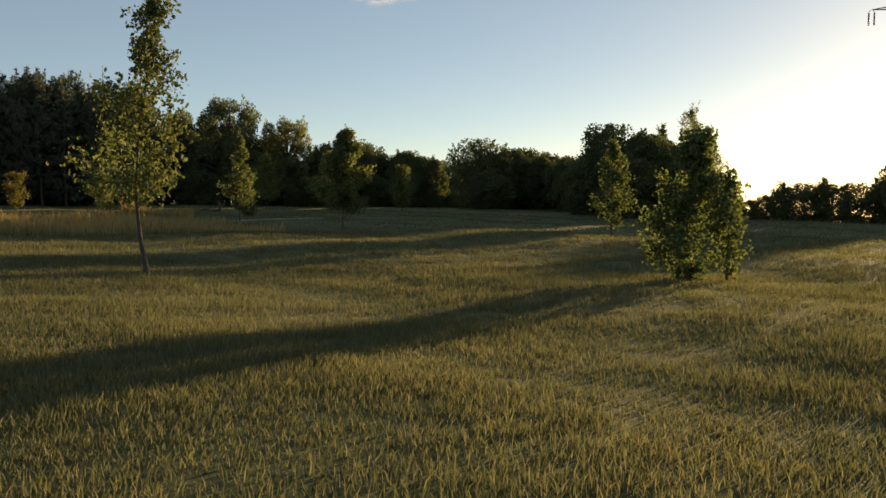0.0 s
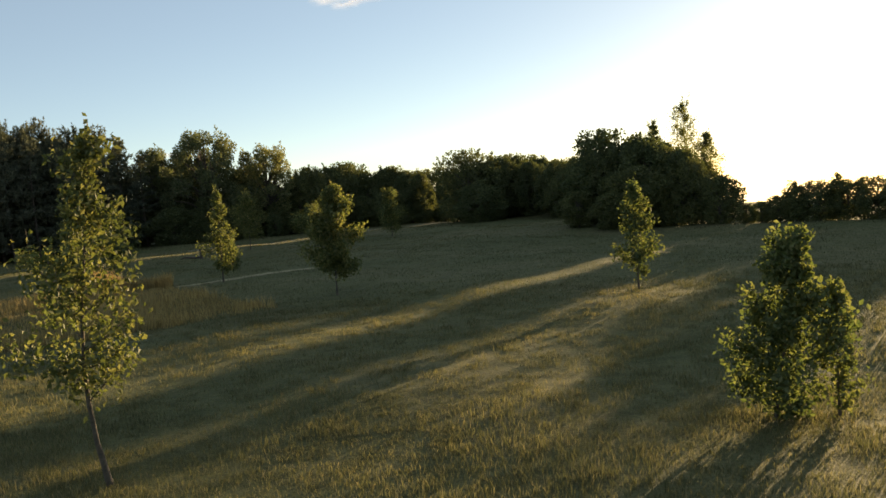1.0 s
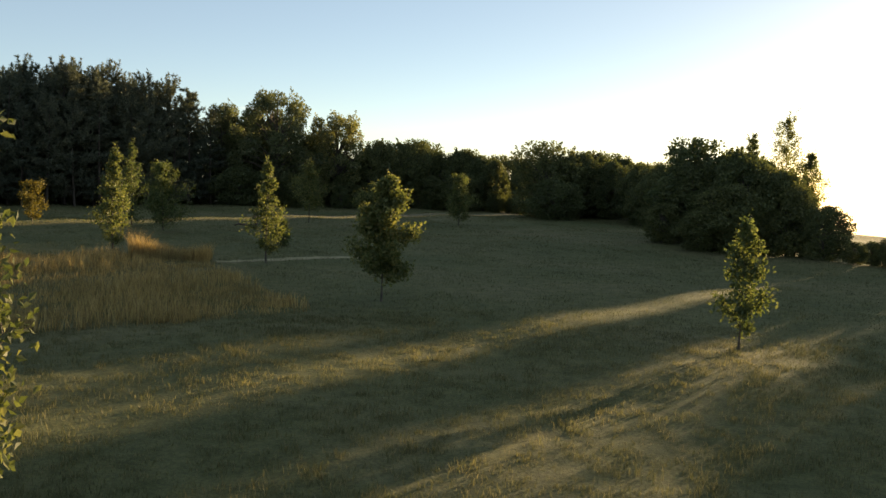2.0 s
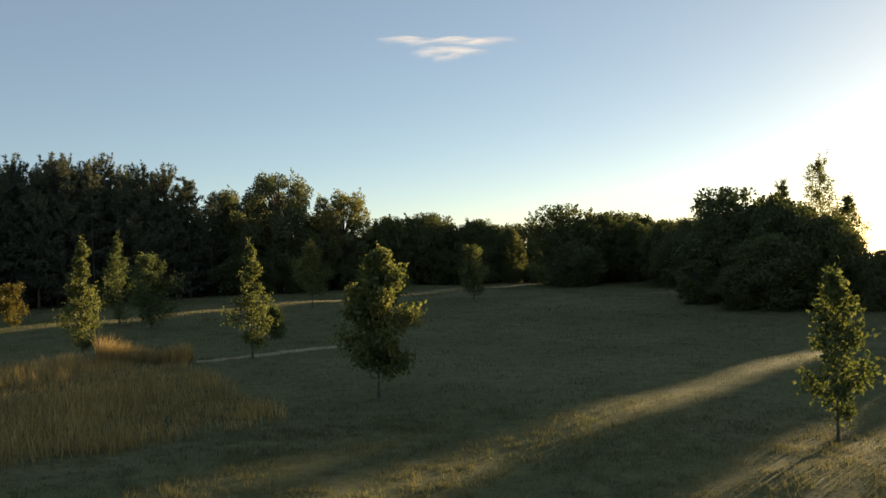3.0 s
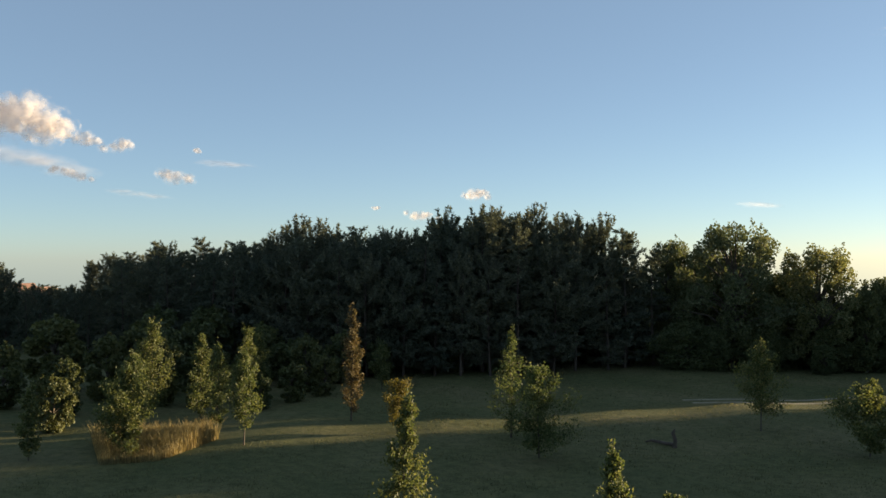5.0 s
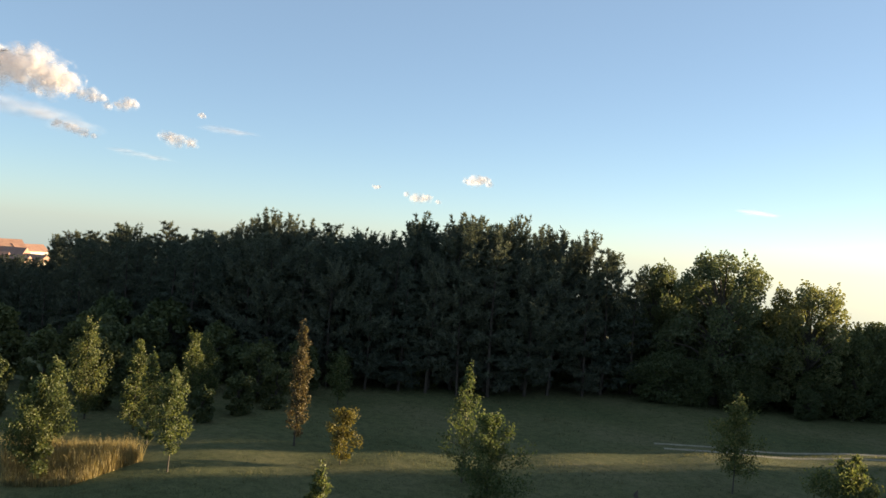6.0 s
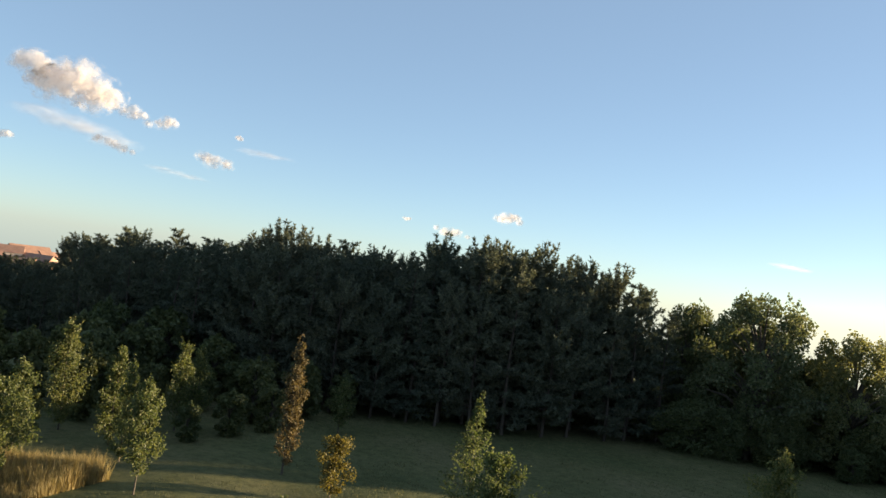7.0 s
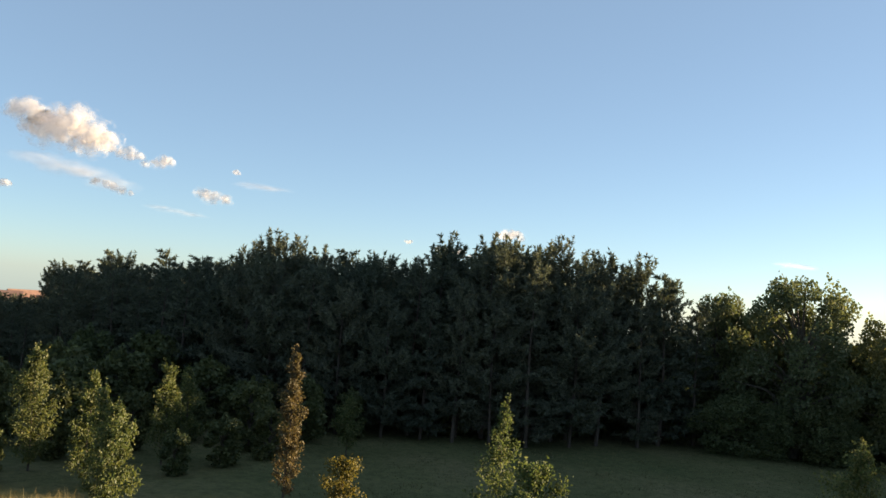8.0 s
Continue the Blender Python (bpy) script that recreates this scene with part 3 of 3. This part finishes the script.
for k, (x, y, h) in enumerate([(16.9, 58.9, 2.7), (19.4, 58.6, 3.0), (23.2, 57.0, 3.3)]):
    T(30 + k, h, 1.3, 0.1, t=dict(leaf=0.13, count=1100, taper=0.5, ragged=0.5), at=(x, y, 0), label="small dark young tree at the meadow edge against the sun")

# ---- grown trees and hedge ----
HEDGE = "trees of the field edge"
KINDS = [broad_tree(40 + k, 8.0, w, material=m, low=lo, pointed=p) for k, (w, m, lo, p) in enumerate(
    [(7.5, OAKS, 0.05, 0.0), (6.5, OAKS, 0.08, 0.2), (9.0, OAKS, 0.04, 0.0), (5.0, OAKS, 0.06, 0.5), (7.0, SILVER, 0.08, 0.1), (7.5, LINDEN, 0.06, 0.1)])]


KINDS += [broad_tree(47, 8.0, 7.5, leaf=0.14, count=26000, material=LINDEN, low=0.16, lobes=64, lobe=(0.07, 0.125)),
          broad_tree(48, 8.0, 7.0, leaf=0.14, count=24000, material=SILVER, low=0.12, lobes=60, pointed=0.1, lobe=(0.07, 0.125)),
          broad_tree(49, 8.0, 6.5, leaf=0.15, count=20000, material=LINDEN, low=0.1, lobes=56, pointed=0.2, lobe=(0.07, 0.13)),
          broad_tree(50, 8.0, 6.0, leaf=0.42, count=5200, low=0.03, lobes=24, pointed=0.4, lobe=(0.09, 0.22)),
          broad_tree(51, 8.0, 5.2, leaf=0.42, count=4600, low=0.03, lobes=20, pointed=0.6, lobe=(0.09, 0.24))]


def grown(kind, x, y, h, w=1.0, turn=0.0, label="dark broadleaf tree in the field hedge", name="tree"):
    root = put_tree(KINDS[kind], x, y, ground_z(x, y) - 0.05, label, HEDGE, turn, 1.0, "tree", name)
    root.scale = (h / 8 * w, h / 8 * w, h / 8)
    return root


grown(6, -39, 100, 12.9, 0.9, 0.3, "tall round-crowned broadleaf tree at the wood's edge")
grown(7, -33, 104, 10.8, 0.95, 1.0, "tall pale-leaved tree catching evening sun")
grown(2, -8.4, 102, 8.0, 0.9, 0.0, "broad dome-shaped dark tree in the field hedge")
grown(0, 5.8, 74, 7.5, 0.95, 0.5, "rounded dark tree in the field hedge")
BIRCH = foliage("sparse_birch_leaves", (0.09, 0.11, 0.05), (0.14, 0.16, 0.07), (0.22, 0.22, 0.1), through=0.65, scale=0.8)
for k, (x, y, h, w) in enumerate([(14.5, 90, 10.6, 4.4), (11.8, 91, 8.9, 3.2), (16.2, 88, 7.2, 3.0)]):
    put_tree(young_tree(90 + k, h, w, 0.8, leaf=0.15, count=7500, taper=0.8, ragged=0.5, material=BIRCH), x, y, ground_z(x, y), "slender pointed tree with sparse sunlit leaves", HEDGE)
hr = np.random.default_rng(5)
LINE = [(-43, 103, 9.6), (-46, 106, 9.0), (-36, 104, 8.0), (-30, 106, 7.8), (-28, 109, 7.6), (-25, 113, 7.8), (-22, 114, 7.8), (-20.0, 114, 7.6), (-18.0, 113.5, 7.2), (-16.4, 111.5, 6.4), (-14.6, 111, 2.4), (-13.2, 110.5, 1.9), (-11.8, 110, 2.2),
        # (4.5, 116)-(14.5, 109) and (5.4, 94)-(15.2, 88): hidden, added to shade the meadow
        (-6.4, 104, 7.0), (-7.6, 104.5, 7.2), (-4.6, 107, 7.0), (-3.0, 109, 7.0), (-1.2, 106, 6.4), (-2.6, 117, 7.9), (-0.4, 119, 7.5), (1.8, 117, 7.2), (4.5, 116, 7.4), (7.5, 114, 7.6), (11, 112, 7.6), (14.5, 109, 7.4), (2.2, 100, 5.8), (3.6, 95, 6.0), (5.4, 94, 5.8), (8.2, 92, 6.2), (10.2, 91, 6.2), (12.4, 90, 6.2), (15.2, 88, 5.0), (7.4, 72, 7.0), (8.8, 69, 6.4), (10.2, 67, 6.2), (11.4, 65, 5.4), (12.4, 63.6, 3.4),
        # three trees out of view on the right, added for their shadows
        (25.5, 56, 4.4), (31.5, 51, 4.0), (36, 48, 3.8)]
for k, (x, y, h) in enumerate(LINE):
    for j in range(3):
        grown(int(hr.integers(0, 4)), x + hr.normal() * 0.7, y + 1.8 * j + hr.normal() * 0.6, h * hr.uniform(0.84, 1.06), hr.uniform(0.7, 0.95) * (7 / max(h, 4)) ** 0.3, hr.uniform(0, 6))
for x, y, h in [(-45.5, 101, 11.6), (-43.5, 104, 10.6), (-47, 104, 10.0), (-41.5, 106, 10.4), (-36.5, 108, 9.0)]:
    grown(8, x, y, h, 0.75, hr.uniform(0, 6), "tall broadleaf tree at the corner of the pine wood")
for x, y, h in [(-35.2, 105.8, 5.6), (-33.4, 107.2, 6.2), (-31.2, 106.4, 5.6), (-37.8, 104.6, 5.8)]:
    grown(int(hr.integers(0, 3)), x, y, h, 1.0, hr.uniform(0, 6), "leafy undergrowth between the tall field trees", "shrub")
# a thicket of shrubs between the meadow and the sun
for x, y, h, w in [(14.4, 61.2, 1.3, 1.5), (15.2, 60.6, 1.4, 1.4), (16.0, 59.8, 1.7, 1.3), (17.0, 59.2, 2.2, 1.3), (18.3, 58.8, 2.5, 1.3), (19.8, 58.3, 2.5, 1.4), (21.4, 57.8, 2.6, 1.4), (23.0, 57.4, 2.8, 1.4), (24.6, 57.0, 3.0, 1.4)]:
    grown(int(hr.integers(0, 3)), x, y, h, w, hr.uniform(0, 6), "dense rounded shrub at the meadow edge against the sun", "shrub")
# tall trees out of view, added to cast shadow bands on the meadow
for x, y, h, w in [(55.4, 135, 19.6, 0.37), (57.0, 136, 18.4, 0.32), (61.8, 135, 16.8, 0.3), (58.8, 150, 20.5, 0.3), (57.2, 151, 20.0, 0.26)]:
    grown(3, x, y, h, w, hr.uniform(0, 6), "tall slender tree out of view, added to cast shadow")
# a farther row of trees behind the hedge
for x in np.arange(-62, 13, 3.4):
    grown(int(hr.integers(0, 4)), x + hr.normal(), 128 + 0.1 * x + hr.normal() * 2 - max(0, x) * 0.9, hr.uniform(5.2, 6.6) - (3.4 if -11 < x < 3 else 0), hr.uniform(0.9, 1.2), hr.uniform(0, 6), "distant dark tree behind the field hedge")
# trees far behind the gap beside the dome-shaped tree
for x in np.arange(-27, -8, 2.4):
    grown(int(hr.integers(0, 4)), x + hr.normal() * 0.6, 148 + hr.normal() * 2, hr.uniform(8.6, 10.2), hr.uniform(0.6, 0.75), hr.uniform(0, 6), "distant dark tree behind the field hedge")
# low scrub that closes the foot of the wood and of the hedge
FOOT = [(-44, 97), (-40, 98), (-36, 101), (-32, 103), (-28, 106), (-24, 111), (-20, 112), (-8, 99.5), (-5, 112), (-1, 113), (2, 98), (4.5, 71), (7, 69), (9, 66)]
for x, y in FOOT:
    for j in range(2):
        grown(int(hr.integers(0, 4)), x + hr.normal() * 1.2, y + hr.normal() * 0.8 - 0.6, hr.uniform(2.4, 4.4), hr.uniform(1.2, 1.6), hr.uniform(0, 6), "low dark scrub at the foot of the trees", "shrub")

# ---- pine wood ----
PINES = [pine_tree(60 + k, 12.0, w, b, s) for k, (w, b, s) in enumerate([(5.6, 0.16, False), (4.6, 0.2, False), (6.0, 0.12, False), (4.6, 0.08, True), (5.0, 0.26, False)])]
WOOD = [(-45, 98, 12.6), (-45.5, 93, 14.6), (-47.5, 86, 14.3), (-51, 79, 13.7), (-57, 73, 13.3), (-63, 69.5, 13.2), (-72, 66, 12.2), (-84, 63, 11.6), (-100, 60, 10.6), (-120, 57, 9.2)]
LANE = (math.sin(radians(-70.6)), math.cos(radians(-70.6)))
wx, wy, wh = (np.array(c, float) for c in zip(*WOOD))
wd = np.r_[0, np.cumsum(np.hypot(np.diff(wx), np.diff(wy)))]
pr = np.random.default_rng(9)
for row in range(7):
    s = pr.uniform(0, 2)
    while s < wd[-1]:
        x, y, h = (np.interp(s, wd, c) for c in (wx, wy, wh))
        k = min(np.searchsorted(wd, s, "right"), len(wd) - 1)
        tx, ty = (wx[k] - wx[k - 1]) / (wd[k] - wd[k - 1]), (wy[k] - wy[k - 1]) / (wd[k] - wd[k - 1])
        off = row * 2.6 + pr.uniform(-0.7, 0.7)
        x, y = x + ty * off, y - tx * off
        hh = (h - 0.2) * (0.78 + 0.24 * pr.beta(1.2, 1.7)) if row else h * pr.uniform(0.66, 0.88)
        if abs((x + 91.5) * LANE[1] - (y - 61.2) * LANE[0]) < 4.6 and x < -80:
            hh = pr.uniform(5.6, 6.8)  # younger pines along an overgrown lane
        root = put_tree(PINES[3 if x < -66 and pr.uniform() < 0.7 else int(pr.integers(0, 5)) if row or s < 26 else int(pr.integers(2, 4))], x, y, ground_z(x, y) - 0.05, "dark plantation pine in a dense evening wood", "pines of the wood", pr.uniform(0, 6.28), 1.0, "pine tree", "pine_tree")
        root.scale = (hh / 12, hh / 12, hh / 12)
        s += pr.uniform(2.0, 3.2)
for s in np.arange(0.5, wd[-1], 2.3):
    x, y = np.interp(s, wd, wx), np.interp(s, wd, wy)
    for j in range(2):
        grown(int(pr.integers(9, 11)), x - 3.5 - 1.5 * j + pr.normal() * 0.8, y + 2.5 + 2.5 * j + pr.normal() * 0.8, pr.uniform(1.8, 3.4), pr.uniform(1.1, 1.5), pr.uniform(0, 6), "dark undergrowth bush below the pines", "shrub")

# a thicket of dark scrub that fills the corner between the young grove and the pines
for x, y in [(-49.5, 58), (-50.5, 61.5), (-51.5, 65), (-53.5, 68.5), (-55.5, 71.5), (-53, 55.5), (-54.5, 63.5), (-57, 66.5), (-58.5, 69.5), (-56.5, 58.5), (-58.5, 62.5), (-61.5, 66), (-52, 49.5), (-55.5, 53), (-59.5, 56.5), (-63, 61), (-66.5, 64), (-51, 45), (-56, 47.5), (-60.5, 52), (-65, 56.5), (-70, 60.5), (-55, 42), (-61, 46), (-67, 51.5)]:
    grown(int(pr.integers(9, 11)), x - 1.0 + pr.normal() * 0.5, y + pr.normal() * 0.5, 2.3 + 0.13 * max(0, -48 - x) + pr.uniform(-0.4, 1.0), pr.uniform(0.95, 1.3), pr.uniform(0, 6), "dark leafy scrub between the young grove and the pines", "shrub")


# ---- clouds ----
def bearing(az, el, dist, eye=(0.0, 25.0, 8.0)):
    a, e = radians(az), radians(el)
    return Vector(eye) + dist * Vector((math.sin(a) * math.cos(e), math.cos(a) * math.cos(e), math.sin(e)))


def cloud(az, el, wide, high, tilt, seed, label, material, lumps=8, flat=1.0):
    """A small far cloud of billows, wide and high in degrees as seen from the meadow; rim falls to 0 at each billow's edge."""
    rng = np.random.default_rng(seed)
    D = 3200.0
    w, h = D * math.tan(radians(wide)), D * math.tan(radians(high))
    vs, fs, rim = [], [], []
    rings, sides = 6, 18
    for k in range(lumps):
        u = (k + 0.5) / lumps - 0.5 + rng.uniform(-0.4, 0.4) / lumps
        r = max(h * rng.uniform(0.36, 0.6) * (1 - 0.9 * abs(u)), 0.2 * h, 1.6 * w / lumps if flat < 0.5 else 0.0)
        at = Vector((u * w, -0.4 * h * k / lumps, rng.uniform(-0.15, 0.32) * h * (1 - abs(u)) - math.tan(radians(tilt)) * u * w))
        o = len(vs)
        for i in range(rings):
            q = i / (rings - 1)
            for j in range(sides):
                g = 2 * math.pi * j / sides
                d = 1 + 0.3 * noise.noise(Vector((math.cos(g) * 1.5 + seed, math.sin(g) * 1.5, k * 3.1)))
                e = 1 + 0.25 * noise.noise(Vector((math.cos(g) * q * 2 + k, math.sin(g) * q * 2, seed * 1.7)))
                vs.append(at + Vector((r * 1.35 * d * q * math.cos(g), -r * 0.9 * e * math.sqrt(1 - q * q), r * flat * (h * 1.2 / r if flat < 0.5 else 1.0) * d * q * math.sin(g))))
                rim.append(1 - q)
            if i:
                p = o + (i - 1) * sides
                fs += [[p + j, p + (j + 1) % sides, p + sides + (j + 1) % sides, p + sides + j] for j in range(sides)]
    me = mesh_of("cloud", vs, fs, material, True)
    me.attributes.new("rim", "FLOAT", "POINT").data.foreach_set("value", np.array(rim, np.float32))
    ob = new("cloud", me)
    ob.matrix_world = Matrix.Translation(bearing(az, el, D)) @ Matrix.Rotation(-radians(az), 4, "Z")
    return tagged(ob, label, "cloud", "small evening clouds", "structure")


PUFF, WISP = "small white cumulus cloud warmed by low sun", "thin wisp of pale cloud in a blue sky"
for k, (az, el, w, h, tilt, lumps) in enumerate([(-69.8, 7.8, 4.4, 2.9, 9, 13), (-72.2, 8.5, 2.4, 2.0, 5, 8), (-66.6, 7.0, 2.0, 1.1, 14, 6), (-64.6, 6.9, 1.1, 1.0, 10, 4),
                                                 (-67.4, 5.1, 2.4, 0.9, 14, 7), (-73.6, 4.6, 1.4, 0.9, 8, 4), (-61.4, 5.2, 2.2, 1.2, 16, 6), (-45.9, 2.9, 2.3, 0.9, 8, 6), (-42.3, 4.2, 1.9, 1.0, 8, 6), (-48.8, 3.4, 0.6, 0.35, 0, 3), (-60.1, 6.8, 0.6, 0.4, 0, 3)]):
    cloud(az, el, w, h, tilt, 100 + k, PUFF, CLOUD, lumps)
for k, (az, el, w, h, tilt, lumps) in enumerate([(-13.2, 12.85, 7.0, 0.8, 4, 7), (-13.2, 12.3, 3.2, 1.0, 4, 4), (-13.2, 11.95, 0.8, 0.8, 0, 2), (-69.6, 5.7, 5.6, 1.3, 13, 7), (-69.4, 5.6, 4.0, 1.1, 13, 6), (-63.5, 4.0, 2.8, 0.45, 6, 5), (-58.3, 6.0, 2.6, 0.6, 6, 4), (-24.6, 3.4, 2.0, 0.5, 5, 4), (0.2, 2.2, 3.4, 0.4, -4, 5)]):
    cloud(az, el, w, h, tilt, 140 + k, WISP, CLOUD_THIN, lumps, 0.35)


# ---- power pylon, houses, dead branch ----
def pylon(x, y, tall, arm_z, reach, turn):
    root = tagged(new("power_pylon"), "grey steel lattice power pylon with hanging insulators", "pylon")
    z0 = ground_z(x, y)
    root.matrix_world = Matrix.Translation((x, y, z0)) @ Matrix.Rotation(turn, 4, "Z")
    corner = lambda z: 2.2 - 1.75 * z / tall
    for sx in (-1, 1):
        for sy in (-1, 1):
            part("leg", mesh_of("leg", *tube([(sx * corner(0), sy * corner(0), -0.2), (sx * corner(tall), sy * corner(tall), tall)], [0.11, 0.07], 4), STEEL), root)
    for k in range(9):
        za, zb = tall * k / 9, tall * (k + 1) / 9
        for sx, sy, ex, ey in ((-1, -1, 1, -1), (1, -1, 1, 1), (1, 1, -1, 1), (-1, 1, -1, -1)):
            for a, b in ((za, zb), (zb, za)):
                part("brace", mesh_of("brace", *tube([(sx * corner(a), sy * corner(a), a), (ex * corner(b), ey * corner(b), b)], [0.04, 0.04], 4), STEEL), root)
    for side in (-1, 1):
        for z in (arm_z, arm_z + 5):
            tip = np.array([side * reach, 0, z + 0.25])
            for sy in (-1, 1):
                for dz in (0.0, 1.1):
                    part("crossarm", mesh_of("crossarm", *tube([(side * 0.5, sy * 0.5, z + dz), tip], [0.06, 0.05], 4), STEEL), root)
            for o in (-0.28, 0.28):
                bits = [tube([tip + (o * 0.4, 0, 0), tip + (o, 0, -0.25)], [0.03, 0.03], 6)]
                for j in range(11):
                    c = tip + np.array([o, 0, -0.3 - 0.13 * j])
                    bits.append(tube([c, c - (0, 0, 0.05), c - (0, 0, 0.13)], [0.05, 0.12, 0.05], 8))
                part("insulator", mesh_of("insulator", *joined(bits), GLAZE), root, "brown ceramic insulator string")
    return root


eye0 = Vector((4.0, -2.1, 1.5))
tip0 = bearing(16.4, 10.9, 112.0, eye0)
pylon(tip0.x + 6.6, tip0.y - 1.5, 36.0, tip0.z - ground_z(tip0.x + 6.6, tip0.y - 1.5) - 0.25, 6.77, math.atan2(-1.5, 6.6))


def box(x0, x1, y0, y1, z0, z1):
    v = [(x, y, z) for z in (z0, z1) for x, y in ((x0, y0), (x1, y0), (x1, y1), (x0, y1))]
    return v, [[3, 2, 1, 0], [4, 5, 6, 7], [0, 1, 5, 4], [1, 2, 6, 5], [2, 3, 7, 6], [3, 0, 4, 7]]


def house(az, dist, long, deep, eaves, ridge, turn, label):
    p = bearing(az, 0, dist, (-4.8, 31, 0))
    z = ground_z(p.x, p.y) - 0.3
    root = tagged(new("house"), label, "house", "houses beyond the wood")
    root.matrix_world = Matrix.Translation((p.x, p.y, z)) @ Matrix.Rotation(turn, 4, "Z")
    part("wall", mesh_of("wall", *box(-long / 2, long / 2, -deep / 2, deep / 2, 0, eaves), RENDER_WALL), root)
    o = 0.5
    v = [(-long / 2 - o, -deep / 2 - o, eaves), (long / 2 + o, -deep / 2 - o, eaves), (long / 2 + o, deep / 2 + o, eaves), (-long / 2 - o, deep / 2 + o, eaves), (-long / 2 - o, 0, ridge), (long / 2 + o, 0, ridge)]
    part("roof", mesh_of("roof", v, [[0, 1, 5, 4], [2, 3, 4, 5], [1, 2, 5], [3, 0, 4], [3, 2, 1, 0]], TILE_ROOF), root, "terracotta tiled roof")
    for k in range(max(2, int(long / 3))):
        for f in (1.0, 3.9, 6.8):
            if f + 1.3 < eaves:
                x = -long / 2 + long * (k + 0.5) / max(2, int(long / 3))
                for sy in (-1, 1):
                    y = sy * (deep / 2 + 0.02)
                    window = part("window", mesh_of("window", *box(x - 0.55, x + 0.55, y - 0.06, y + 0.06, f, f + 1.3), PANE), root)
                    part("sill", mesh_of("sill", *box(x - 0.65, x + 0.65, y - 0.12, y + 0.12, f - 0.09, f - 0.01), RENDER_WALL), window)
    return root


for k, (az, d, l, e) in enumerate([(-67.9, 402, 11, 6.0), (-69.2, 396, 12, 6.4), (-70.0, 385, 8, 7.4), (-70.6, 404, 14, 6.2), (-71.4, 392, 11, 6.2), (-72.2, 408, 13, 7.0), (-73.2, 396, 12, 6.2), (-71.0, 418, 16, 7.0), (-69.6, 420, 14, 6.4)]):
    house(az, d, l, 9, e, e + 3.0, radians(15 + 11 * k), "pale plastered house with a terracotta roof in evening sun")

dead = tagged(new("dead_branch"), "dark broken dead branch lying on mown grass", "branch")
dead.location = (-25.4, 66.0, ground_z(-25.4, 66.0))
part("stub", mesh_of("stub", *tube([(0, 0, -0.05), (0.05, 0.02, 0.35), (-0.08, 0.0, 0.75), (0.0, 0.05, 0.95)], [0.13, 0.11, 0.1, 0.03], 7), PINE_BARK, True), dead)
part("limb", mesh_of("limb", *tube([(0, 0, 0.15), (-0.6, 0.1, 0.12), (-1.3, -0.1, 0.2), (-1.7, 0.0, 0.06)], [0.1, 0.09, 0.07, 0.03], 7), PINE_BARK, True), dead)
